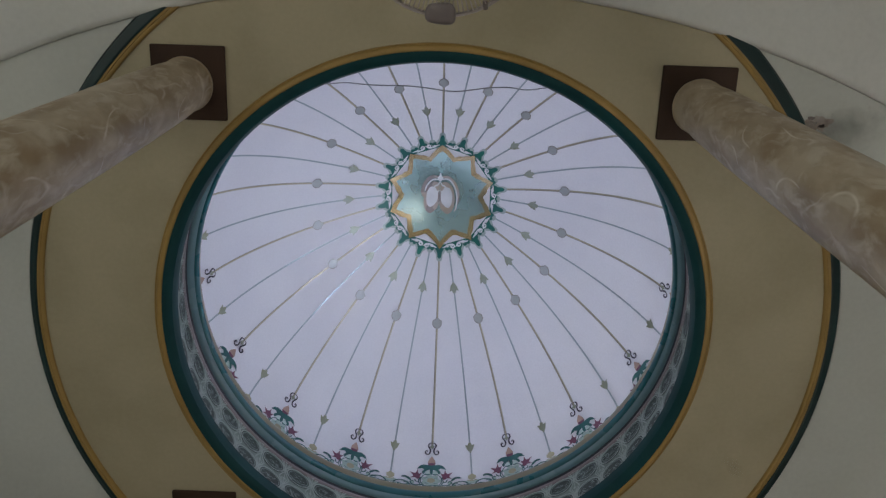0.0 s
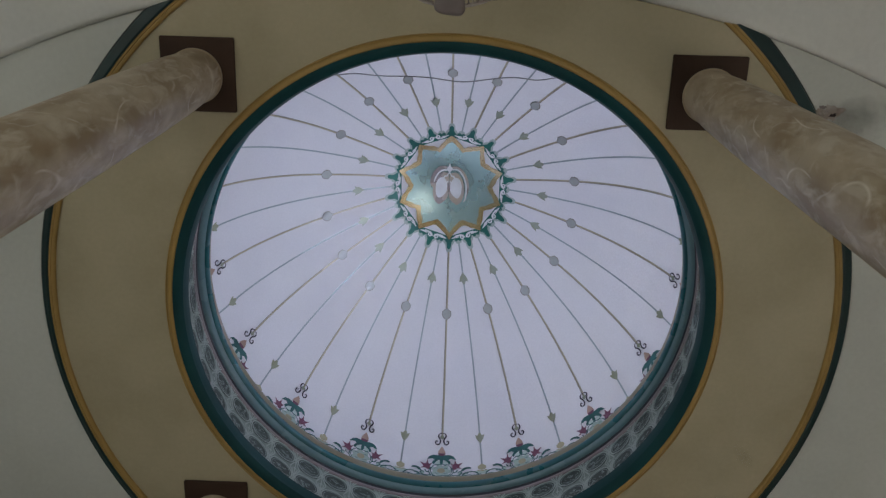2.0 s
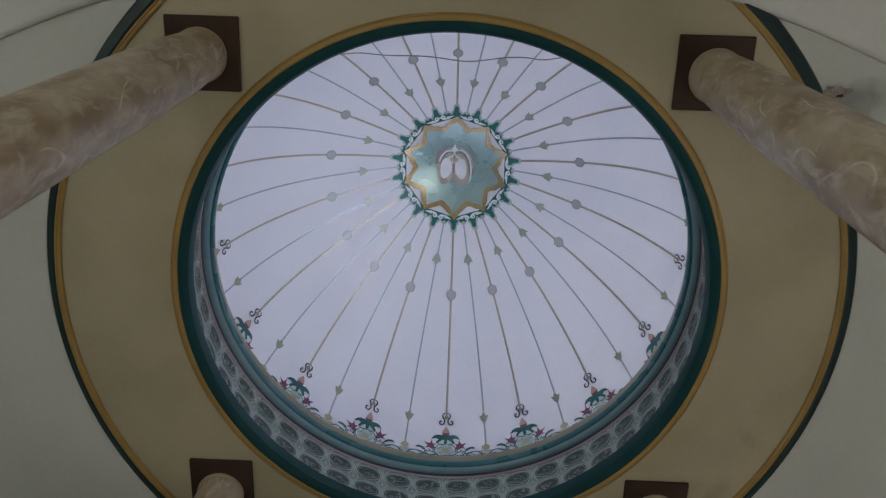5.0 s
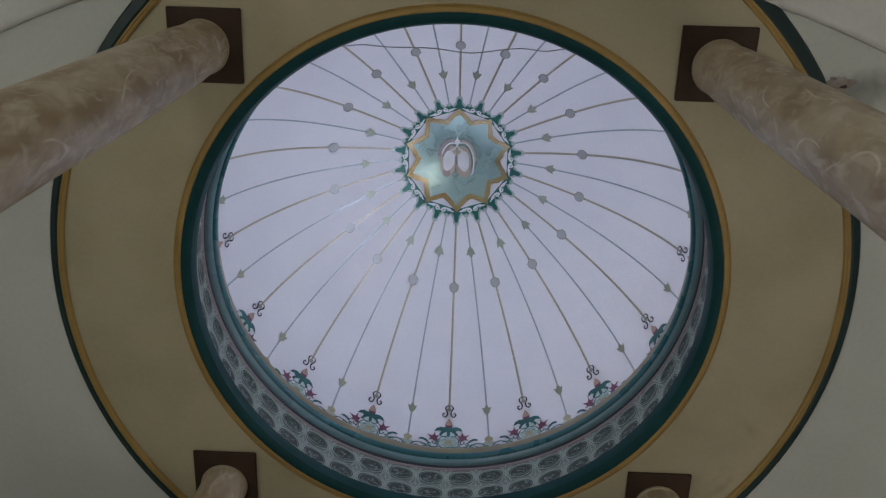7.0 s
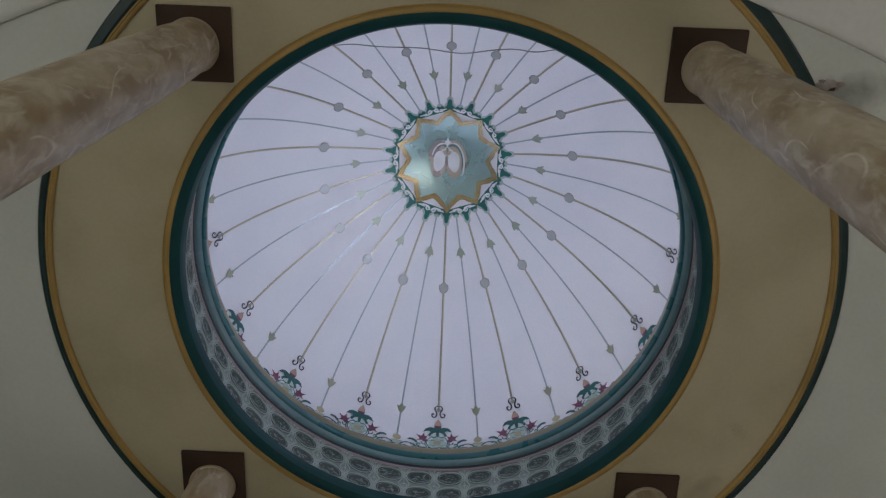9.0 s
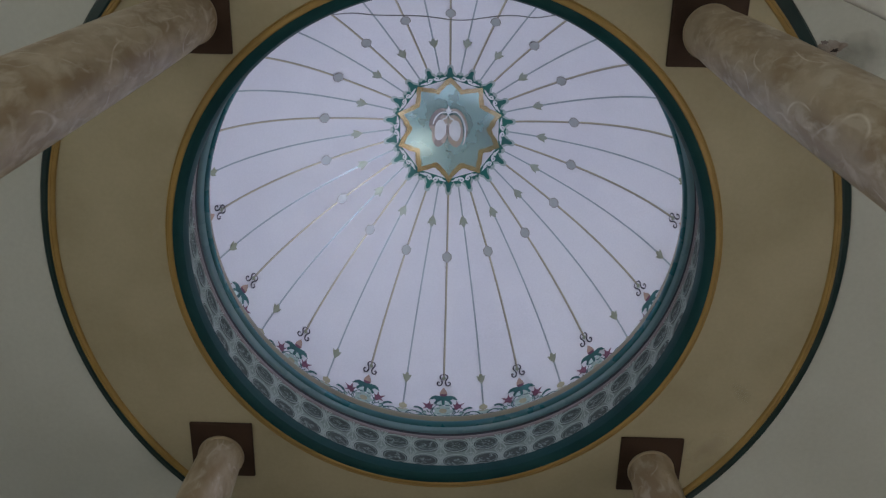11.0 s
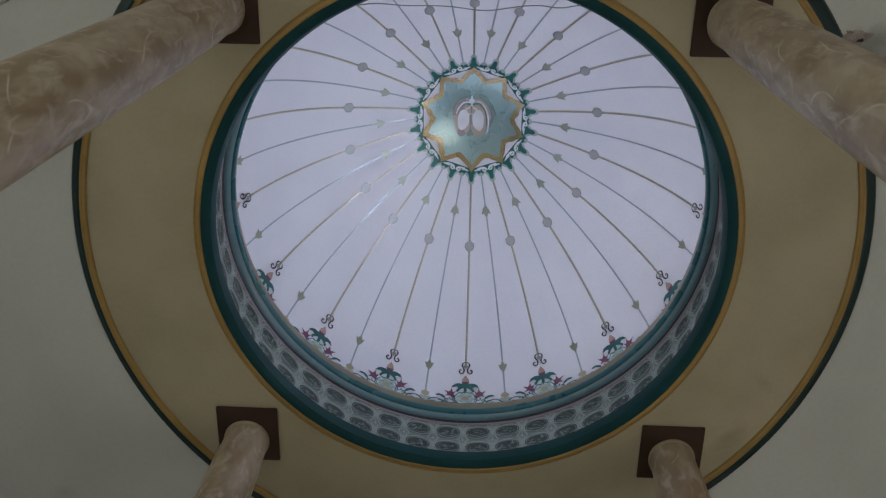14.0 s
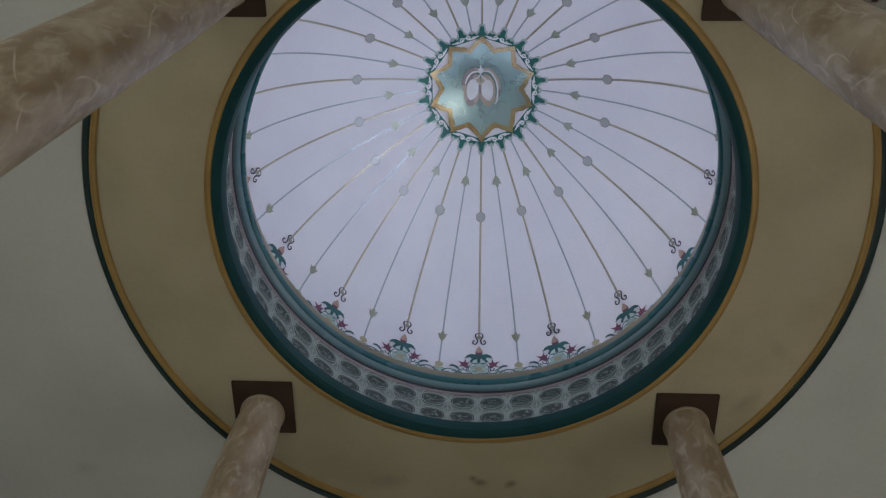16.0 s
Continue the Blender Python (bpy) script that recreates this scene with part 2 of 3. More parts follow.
M_WIRE = material("dark_cable", (0.30, 0.29, 0.31), 0.5, scale=6, fine=50)


# ---- mesh helpers ----
def mesh_of(name, verts, faces, mat, smooth=False):
    me = bpy.data.meshes.new(name)
    me.from_pydata([tuple(v) for v in verts], [], faces)
    me.materials.append(mat)
    if smooth:
        me.polygons.foreach_set("use_smooth", [True] * len(me.polygons))
    me.update()
    return me


def part(name, me, parent, label="", m=None):
    ob = new(name, me)
    if parent:
        ob.parent = parent
    if m is not None:
        ob.matrix_basis = m
    return tagged(ob, label=label) if label else ob


def lathe(name, profile, mat, seg=180, closed=True, smooth=True, a0=0.0, a1=2 * math.pi):
    """A solid of revolution about the dome's axis; the profile is (radius, z) in metres."""
    full = abs(a1 - a0 - 2 * math.pi) < 1e-6
    cols = seg if full else seg + 1
    verts, faces, k = [], [], len(profile)
    for i in range(cols):
        a = a0 + (a1 - a0) * i / seg
        verts += [(r * math.sin(a), r * math.cos(a), z) for r, z in profile]
    for i in range(seg):
        j = (i + 1) % cols
        for p in range(k if closed else k - 1):
            q = (p + 1) % k
            faces.append((i * k + p, i * k + q, j * k + q, j * k + p))
    if not full:
        faces += [tuple(range(k))[::-1], tuple((cols - 1) * k + p for p in range(k))]
    me = mesh_of(name, verts, faces, mat, False)
    bm = bmesh.new()
    bm.from_mesh(me)
    bmesh.ops.recalc_face_normals(bm, faces=bm.faces)
    if smooth:
        for f in bm.faces:
            f.smooth = True
        for e in bm.edges:
            if len(e.link_faces) == 2 and e.calc_face_angle() > radians(32):
                e.smooth = False
    bm.to_mesh(me)
    bm.free()
    return me


def box(name, lo, hi, mat):
    bm = bmesh.new()
    bmesh.ops.create_cube(bm, size=1.0)
    for v in bm.verts:
        v.co = Vector([(lo[i] + hi[i]) / 2 + v.co[i] * (hi[i] - lo[i]) for i in range(3)])
    bmesh.ops.bevel(bm, geom=list(bm.edges), offset=min(0.01, 0.2 * min(abs(hi[i] - lo[i]) for i in range(3))), segments=1, affect="EDGES")
    me = bpy.data.meshes.new(name)
    bm.to_mesh(me)
    bm.free()
    me.materials.append(mat)
    return me


def tube(name, pts, radius, mat, sides=8):
    """A round bar along points."""
    pts = [Vector(p) for p in pts]
    verts, faces = [], []
    for i, p in enumerate(pts):
        d = (pts[min(i + 1, len(pts) - 1)] - pts[max(i - 1, 0)]).normalized()
        x = d.orthogonal().normalized() if i == 0 else (side - d * side.dot(d)).normalized()
        side, y = x, d.cross(x)
        verts += [p + radius * (math.cos(t) * x + math.sin(t) * y) for t in (2 * math.pi * s / sides for s in range(sides))]
    for i in range(len(pts) - 1):
        for s in range(sides):
            r = (s + 1) % sides
            faces.append((i * sides + s, i * sides + r, (i + 1) * sides + r, (i + 1) * sides + s))
    faces += [tuple(range(sides))[::-1], tuple((len(pts) - 1) * sides + s for s in range(sides))]
    return mesh_of(name, verts, faces, mat, True)


# ---- the dome's surface ----
def polar(theta):
    """Radius of the dome's bulging profile, seen from the height of its widest ring, in units of the ring."""
    ts = (-18.0, -9.0, 0.0, 10.0, 30.0, 50.0, 61.0, 72.0, 81.0, 90.0)
    rs = (1.095, 1.133, 1.137, 1.101, 1.050, 1.026, 1.032, 1.054, 1.072, 1.079)
    i = max(0, min(len(ts) - 2, int(np.searchsorted(ts, theta)) - 1))

    def slope(j):
        if 0 < j < len(ts) - 1:
            return (rs[j + 1] - rs[j - 1]) / (ts[j + 1] - ts[j - 1])
        return 0.0 if j else (rs[1] - rs[0]) / (ts[1] - ts[0])
    h = ts[i + 1] - ts[i]
    t = (theta - ts[i]) / h
    return ((2 * t**3 - 3 * t**2 + 1) * rs[i] + (t**3 - 2 * t**2 + t) * h * slope(i)
            + (-2 * t**3 + 3 * t**2) * rs[i + 1] + (t**3 - t**2) * h * slope(i + 1))


PROFILE = []
for i in range(433):
    th = -18 + 108 * i / 432
    R = polar(th)
    PROFILE.append((max(R * math.cos(radians(th)) * U, 0.0), zu(0.78 + R * math.sin(radians(th)))))
P_R = np.array([p[0] for p in PROFILE])
P_Z = np.array([p[1] for p in PROFILE])
P_W = np.concatenate([[0.0], np.cumsum(np.hypot(np.diff(P_R), np.diff(P_Z)))])
P_W = P_W - np.interp(zu(0.72), P_Z, P_W)      # 0 where the dome rises past its rim
TOP_W = float(P_W[-1])


def dome_at(az, w, lift):
    """A point of the dome's inner face: azimuth, metres up the meridian, metres off the face."""
    r, z = np.interp(w, P_W, P_R), np.interp(w, P_W, P_Z)
    dr = np.interp(w + 0.02, P_W, P_R) - np.interp(w - 0.02, P_W, P_R)
    dz = np.interp(w + 0.02, P_W, P_Z) - np.interp(w - 0.02, P_W, P_Z)
    k = 1 / max(math.hypot(dr, dz), 1e-9)
    r, z = r - lift * dz * k, z + lift * dr * k
    return Vector((r * math.sin(az), r * math.cos(az), z))


def w_of_radius(r):
    """The meridian's length at a plan radius on the upper dome."""
    up = P_Z > zu(0.9)
    return float(np.interp(-r, -P_R[up], P_W[up]))


def paint(name, shapes, mat, lift, az=PHI):
    """Thin raised paint of flat outlines, given as lists of (u, w) in metres, filled, on the dome at an azimuth."""
    verts, faces = [], []
    for outline, kind in shapes:
        base = len(verts)
        if kind == "strip":
            for (u, w) in outline:
                verts.append(dome_at(az + u / max(float(np.interp(w, P_W, P_R)), 0.2), w, lift))
            for i in range(0, len(outline) - 2, 2):
                faces.append((base + i, base + i + 1, base + i + 3, base + i + 2))
        else:
            cu, cw = sum(p[0] for p in outline) / len(outline), sum(p[1] for p in outline) / len(outline)
            for (u, w) in [(cu, cw)] + list(outline):
                verts.append(dome_at(az + u / max(float(np.interp(w, P_W, P_R)), 0.2), w, lift))
            k = len(outline)
            for i in range(k):
                faces.append((base, base + 1 + i, base + 1 + (i + 1) % k))
    return mesh_of(name, verts, faces, mat)


def smooth_line(points, n=6):
    """Points on a soft curve through the given ones."""
    out = []
    for i in range(len(points) - 1):
        p0, p1, p2, p3 = points[max(i - 1, 0)], points[i], points[i + 1], points[min(i + 2, len(points) - 1)]
        for s in range(n):
            t = s / n
            out.append(tuple(0.5 * (2 * p1[a] + (p2[a] - p0[a]) * t + (2 * p0[a] - 5 * p1[a] + 4 * p2[a] - p3[a]) * t * t
                                    + (3 * p1[a] - p0[a] - 3 * p2[a] + p3[a]) * t**3) for a in (0, 1)))
    return out + [tuple(points[-1])]


def stroke(points, width, taper=True, n=6):
    """A brush stroke along points: a strip that thins out towards its ends."""
    line = smooth_line(points, n)
    out, last = [], len(line) - 1
    for i, p in enumerate(line):
        a, b = line[max(i - 1, 0)], line[min(i + 1, last)]
        d = math.hypot(b[0] - a[0], b[1] - a[1]) or 1
        nx, ny = -(b[1] - a[1]) / d, (b[0] - a[0]) / d
        h = width / 2 * (min(1, 0.35 + 3 * min(i, last - i) / last) if taper else 1)
        out += [(p[0] + nx * h, p[1] + ny * h), (p[0] - nx * h, p[1] - ny * h)]
    return out, "strip"


def mirror(shape):
    pts, kind = shape
    return [(-u, w) for u, w in pts], kind


def both(*shapes):
    return [s for sh in shapes for s in (sh, mirror(sh))]


def oval(u, w, a, b, n=20):
    return [(u + a * math.cos(2 * math.pi * i / n), w + b * math.sin(2 * math.pi * i / n)) for i in range(n)], "fill"


def spiral(u, w, r, turns, start, width, hand=1):
    pts = []
    for i in range(int(turns * 10) + 1):
        t = i / (turns * 10)
        a = start + hand * 2 * math.pi * turns * t
        rr = r * (1 - 0.8 * t)
        pts.append((u + rr * math.cos(a), w + rr * math.sin(a)))
    return stroke(pts, width, True, 2)


# ---- the large structure ----
tagged(part("floor", box("floor", (-7, -6.3, -0.15), (7, 8.3, 0), M_FLOOR), None), "pale tiled hall floor", "floor", kind="structure")

# flat white ceiling round the ring
N = 160
cv, cf = [], []
for i in range(N):
    a = 2 * math.pi * i / N
    s, c = math.sin(a), math.cos(a)
    k = min(7.0 / abs(s) if s else 99, (8.3 if c > 0 else 6.3) / abs(c) if c else 99)
    cv += [(1.449 * U * s, 1.449 * U * c, zu(0.0)), (k * s, k * c, zu(0.0)), (1.449 * U * s, 1.449 * U * c, zu(0.0) + 0.25), (k * s, k * c, zu(0.0) + 0.25)]
for i in range(N):
    p, q = 4 * i, 4 * ((i + 1) % N)
    cf += [(p, p + 1, q + 1, q), (p + 2, q + 2, q + 3, p + 3), (p, q, q + 2, p + 2), (p + 1, p + 3, q + 3, q + 1)]
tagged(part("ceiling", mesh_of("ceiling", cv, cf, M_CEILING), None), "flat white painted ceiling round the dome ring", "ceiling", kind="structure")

# walls, out of view; their openings are added for the fill lamps and the sun
tagged(part("wall_north", box("wall_north", (-7, 8.3, 0), (7, 8.55, zu(0.0)), M_WHITE), None), "plain white plastered hall wall", "wall", kind="structure")
south = tagged(part("wall_south", box("wall_south", (-7, -6.55, 0), (7, -6.3, 0.5), M_WHITE), None), "unseen white plastered wall with two openings added for lamps", "wall", kind="structure")
part("upper_wall", box("south_upper_wall", (-7, -6.55, 3.3), (7, -6.3, zu(0.0)), M_WHITE), south)
for x0, x1 in ((-7, -3.9), (-2.1, 2.1), (3.9, 7)):
    part("pier", box("south_pier", (x0, -6.55, 0.5), (x1, -6.3, 3.3), M_WHITE), south)
for s in (-1, 1):
    name, lo, hi, hw = ("wall_west", 1.5, 4.5, 0.9) if s < 0 else ("wall_east", 0.12, 3.9, 1.65)
    label = "unseen white plastered wall with tall openings added for lamps" if s < 0 else "unseen white plastered wall with a wide opening added for the sun"
    wall = tagged(part(name, box(name, (s * 7.0 - 0.12, -6.3, 0), (s * 7.0 + 0.12, 8.3, lo), M_WHITE), None), label, "wall", kind="structure")
    part("upper_wall", box("upper_wall", (s * 7.0 - 0.12, -6.3, hi), (s * 7.0 + 0.12, 8.3, zu(0.0)), M_WHITE), wall)
    edges = [-6.3] + [e for y in (WEST_Y if s < 0 else EAST_Y) for e in (y - hw, y + hw)] + [8.3]
    for j in range(0, len(edges), 2):
        part("pier", box("pier", (s * 7.0 - 0.12, edges[j], lo), (s * 7.0 + 0.12, edges[j + 1], hi), M_WHITE), wall)

# the beige ring under the dome, its gold and green edges
ring = tagged(part("ceiling_ring", lathe("ceiling_ring", [(0.99 * U, ZC), (1.425 * U, ZC), (1.425 * U, zu(0.10)), (0.99 * U, zu(0.10))], M_BEIGE), None),
              "beige painted ring ceiling carried by four columns", "ceiling", kind="structure")


def lathe_by(name, profile_at, mat, seg=240):
    """As lathe(), with a profile that may drift round the ring."""
    verts, faces = [], []
    for i in range(seg):
        a = 2 * math.pi * i / seg
        prof = profile_at(a)
        k = len(prof)
        verts += [(r * U * math.sin(a), r * U * math.cos(a), zu(z)) for r, z in prof]
    for i in range(seg):
        j = (i + 1) % seg
        faces += [(i * k + p, i * k + (p + 1) % k, j * k + (p + 1) % k, j * k + p) for p in range(k)]
    me = mesh_of(name, verts, faces, mat)
    bm = bmesh.new()
    bm.from_mesh(me)
    bmesh.ops.recalc_face_normals(bm, faces=bm.faces)
    bm.to_mesh(me)
    bm.free()
    return me


def green_from(a):
    """Inner radius of the hand-painted green edge, which is of uneven width."""
    return 1.449 - (0.0415 + 0.009 * math.cos(2 * a) - 0.006 * math.cos(a) + 0.002 * math.sin(a))


part("outer_gold_moulding", lathe_by("outer_gold", lambda a: [(green_from(a) + d, z) for d, z in ((-0.023, 0.01), (-0.023, -0.004), (-0.020, -0.010), (-0.014, -0.013), (-0.010, -0.012), (-0.008, -0.015), (-0.002, -0.015), (0.002, -0.012), (0.002, 0.01))], M_GOLD),
     ring, "ochre gold painted moulding")
part("outer_green_edge", lathe_by("outer_green", lambda a: [(green_from(a) - 0.001, -0.017), (green_from(a) + 0.006, -0.019), (1.441, -0.012), (1.449, 0.002), (1.453, 0.06), (green_from(a) - 0.001, 0.06)], M_EDGE), ring,
     "dark green painted outer edge")
part("inner_gold_moulding", lathe("inner_gold", [(r * U, zu(z)) for r, z in ((0.974, 0.01), (0.975, -0.005), (0.979, -0.009), (0.985, -0.010), (0.991, -0.008), (0.995, -0.005), (0.9965, -0.002), (0.998, -0.002), (1.000, -0.004), (1.002, -0.004), (1.003, -0.001), (1.003, 0.03), (0.974, 0.03))], M_GOLD), ring, "ochre gold painted inner moulding")
green = [(0.980, 0.0), (0.977, -0.006), (0.968, -0.007), (0.953, -0.003), (0.941, 0.006), (0.9365, 0.018), (0.9335, 0.032), (0.9325, 0.047), (0.990, 0.050), (0.990, 0.004)]
part("inner_green_moulding", lathe("inner_green", [(r * U, zu(z)) for r, z in green], M_GREEN), ring, "dark green gloss round moulding")

# the drum: plastered wall, closed all round
drum = tagged(new("drum"), "round drum wall with two rows of oval relief panels", "drum wall", kind="structure")
def drum_r(z):
    return 0.957 + 0.041 * (z - 0.046) / 0.281


def drum_profile(za, zb):
    return [(drum_r(za) * U, zu(za)), (drum_r(zb) * U, zu(zb)), (1.06 * U, zu(zb)), (1.06 * U, zu(za))]


part("plaster_wall", lathe("plaster_wall", drum_profile(0.044, 0.332), M_PLASTER), drum)

cornice = tagged(new("cornice"), "round teal cornice with a pink band and a painted pale blue highlight under the dome", "cornice", kind="structure")
BANDS = (
    ("pink_band", M_PINK, "dusty pink band", ((1.000, 0.325), (0.994, 0.327), (0.990, 0.333), (0.990, 0.341), (1.05, 0.341), (1.05, 0.325))),
    ("dark_line", M_DARK, "thin dark line above the pink band", ((0.997, 0.340), (0.992, 0.343), (0.986, 0.354), (1.05, 0.354), (1.05, 0.340))),
    ("highlight_band", M_BLUE, "pale blue band painted as a highlight", ((0.984, 0.353), (0.976, 0.354), (0.967, 0.359), (0.960, 0.367), (1.05, 0.367), (1.05, 0.353))),
    ("teal_band", M_TEAL, "teal gloss round band", ((0.961, 0.366), (0.955, 0.368), (0.950, 0.374), (0.947, 0.383), (0.947, 0.391), (0.949, 0.396), (1.05, 0.396), (1.05, 0.366))),
    ("olive_gold_lip", M_OLIVE, "olive gold lip", ((0.948, 0.395), (0.951, 0.412), (0.956, 0.436), (0.962, 0.456), (0.970, 0.468), (0.99, 0.472), (1.06, 0.472), (1.06, 0.395))),
)
for name, mat, label, prof in BANDS:
    part(name, lathe(name, [(r * U, zu(z)) for r, z in prof], mat), cornice, label)

# the dome's shell; its foot has unseen gaps, added for the fill lamps
inner = PROFILE[::6]
inner[-1] = (0.004, inner[-1][1])
outer = [(r + 0.14, z + 0.06) for r, z in inner]
outer[-1] = (0.004, outer[-1][1] + 0.06)
foot = next(i for i, q in enumerate(inner) if q[1] > zu(0.70))
dome = tagged(part("dome", lathe("dome", inner[foot:] + outer[foot:][::-1], M_DOME, seg=180), None),
              "white painted onion dome with gold and teal painted ribs", "dome", kind="structure")
FOOT = [(0.985 * U, zu(0.470)), (1.03 * U, zu(0.500)), inner[foot], outer[foot], (1.15 * U, zu(0.47))]
half = radians(7.0)
order = sorted(a for a, power in DOME_FILLS)
for i, a in enumerate(order):
    b = order[i + 1] if i + 1 < len(order) else order[0] + 2 * math.pi
    part("foot_pier", lathe("foot_pier", FOOT, M_DOME, seg=max(4, int((b - a) / radians(2))), a0=a + half, a1=b - half), dome)

part("sun_blind", lathe("sun_blind", [(1.19 * U, zu(0.44)), (1.21 * U, zu(0.44)), (1.23 * U, zu(0.78)), (1.21 * U, zu(0.78))], M_BLIND), dome, "unseen opaque band that keeps the sun out of the dome's foot")

# walls of the gallery's soffit that hides the ring's near side
GC, GR, GZ = (0.06, 2.450 * U), 3.630 * U, zu(-0.024)
edge = []
a_end = math.asin(5.2 / GR)
for i in range(61):
    a = -a_end + 2 * a_end * i / 60
    edge.append((GC[0] + GR * math.sin(a), GC[1] - GR * math.cos(a)))
outline = [(-6.5, edge[0][1])] + edge + [(6.5, edge[-1][1])]
LIP = [(-0.070, 0.0), (-0.040, 0.003), (-0.018, 0.012), (-0.004, 0.026), (0.004, 0.047)]      # its rounded edge
gv, gf, k = [], [], len(LIP) + 2
for x, y in outline:
    gv += [(x, -6.3, GZ)] + [(x, y + dy, GZ + dz) for dy, dz in LIP] + [(x, -6.3, GZ + 0.047)]
for i in range(len(outline) - 1):
    gf += [(k * i + j, k * i + (j + 1) % k, k * i + k + (j + 1) % k, k * i + k + j) for j in range(k)]
gf += [tuple(range(k))[::-1], tuple(k * (len(outline) - 1) + j for j in range(k))]
tagged(part("gallery_soffit", mesh_of("gallery_soffit", gv, gf, M_WHITE, True), None), "white painted underside of a curved gallery", "gallery", kind="structure")


# ---- the four columns ----
def column(x, y, dx, dy):
    root = tagged(new("column"), "round polished beige marble column under a dark brown board", "column", group="columns under the dome")
    root.matrix_world = pose(x + dx, y + dy, 0)
    rad, seg, h = 0.099 * U, 48, ZC - 0.03
    prof = [(rad, 0.12), (rad, h - 2.4), (rad * 0.985, h - 1.2), (rad * 0.94, h - 0.45), (rad * 0.892, h - 0.20), (rad * 0.878, h - 0.11), (rad * 0.884, h - 0.06), (rad * 0.90, h - 0.03)]
    part("shaft", lathe("shaft", prof + [(0.004, h - 0.03), (0.004, 0.12)], M_COLUMN, seg), root)
    part("collar", lathe("collar", [(rad * 0.90, h - 0.034), (rad * 0.925, h - 0.028), (rad * 0.928, h - 0.010), (rad * 0.915, h + 0.002), (0.004, h + 0.002), (0.004, h - 0.032)], M_COLLAR, seg), root, "thin pale stone rim")
    part("base", lathe("column_base", [(rad * 1.35, 0.0), (rad * 1.35, 0.07), (rad * 1.15, 0.12), (0.004, 0.12), (0.004, 0.0)], M_COLLAR, seg), root)
    b = part("board", box("board", (-0.1225 * U, -0.1225 * U, ZC - 0.03), (0.1225 * U, 0.1225 * U, ZC + 0.0), M_PLATE), root, "dark brown square board")
    b.matrix_basis = pose(-dx, -dy, 0, 0, 0, -1.5)
    return root


for x, y, dx, dy in ((-0.854, -0.822, -0.02, 0.01), (0.825, -0.857, 0.02, 0.015), (-0.837, 0.866, -0.01, 0.05), (0.859, 0.838, 0.01, 0.045)):
    column(x * U, y * U, dx, dy)

# ---- painted ribs, knots and diamonds on the dome ----
W_TIP, W_D = w_of_radius(0.345 * U), w_of_radius(0.657 * U)
W_UP = w_of_radius(0.495 * U)
W_F = float(np.interp(zu(0.972), P_Z, P_W))
W_KNOB = float(np.interp(zu(0.784), P_Z, P_W))


def line(w0, w1, width, n=36):
    out = []
    for i in range(n + 1):
        w = w0 + (w1 - w0) * i / n
        out += [(-width / 2, w), (width / 2, w)]
    return out, "strip"


def turned(k):
    return pose(0, 0, 0, 0, 0, -20.0 * k)


def leafy(u, w, a, b):
    """A diamond with a soft waist and two small side points."""
    return [(u, w + b), (u + 0.45 * a, w + 0.35 * b), (u + a, w + 0.15 * b), (u + 0.75 * a, w - 0.25 * b), (u + 0.2 * a, w - 0.6 * b), (u, w - b),
            (u - 0.2 * a, w - 0.6 * b), (u - 0.75 * a, w - 0.25 * b), (u - a, w + 0.15 * b), (u - 0.45 * a, w + 0.35 * b)], "fill"


def spade(u, w, a, b):
    """A pointed leaf with two barbs and a short stem."""
    half = [(0.30, 0.62), (0.62, 0.28), (0.80, -0.10), (1.0, -0.62), (0.48, -0.48), (0.22, -0.95)]
    return [(u, w + b)] + [(u + p * a, w + q * b) for p, q in half] + [(u - p * a, w + q * b) for p, q in half[::-1]], "fill"


def pod(u, w, a, b):
    return [(u, w + b), (u + 0.55 * a, w + 0.62 * b), (u + 0.95 * a, w + 0.42 * b), (u + a, w - 0.2 * b), (u + 0.7 * a, w - 0.6 * b), (u + 0.2 * a, w - 0.8 * b), (u, w - b),
            (u - 0.2 * a, w - 0.8 * b), (u - 0.7 * a, w - 0.6 * b), (u - a, w - 0.2 * b), (u - 0.95 * a, w + 0.42 * b), (u - 0.55 * a, w + 0.62 * b)], "fill"


gold_rib = paint("gold_rib", [line(W_F + 0.03, W_TIP + 0.01, 0.021)], M_RIBGOLD, 0.004)
rib_shade = paint("rib_shade", [([(u - 0.0085, w) for u, w in line(W_F + 0.03, W_TIP + 0.01, 0.005)[0]], "strip")], M_RIBSHADE, 0.0055)
knot_edge = paint("knot_edge", [pod(0, W_D, 0.054, 0.077)], M_KNOTEDGE, 0.007)
knot_fill = paint("knot", [pod(0, W_D, 0.047, 0.068)], M_KNOT, 0.010)
teal_rib = paint("teal_rib", [line(W_KNOB, w_of_radius(0.312 * U), 0.017)], M_RIBTEAL, 0.004, PHI + STEP / 2)
up_leaf = paint("small_diamond", [spade(0, W_UP, 0.053, 0.074)], M_SAGE, 0.008, PHI + STEP / 2)
low_leaf = paint("low_diamond", [spade(0, W_F - 0.01, 0.049, -0.074)], M_SAGE, 0.008, PHI + STEP / 2)
knob = paint("khaki_knob", [pod(0, W_KNOB, 0.043, 0.056), stroke([(-0.05, W_KNOB - 0.045), (0.0, W_KNOB - 0.06), (0.05, W_KNOB - 0.045)], 0.016)], M_KHAKI, 0.008, PHI + STEP / 2)

foot_leaf = paint("foot_leaf", both(([(0.0, W_KNOB - 0.055), (0.03, W_KNOB - 0.045), (0.085, W_KNOB - 0.060), (0.055, W_KNOB - 0.10), (0.0, W_KNOB - 0.115)], "fill")), M_MINT, 0.007, PHI + STEP / 2)

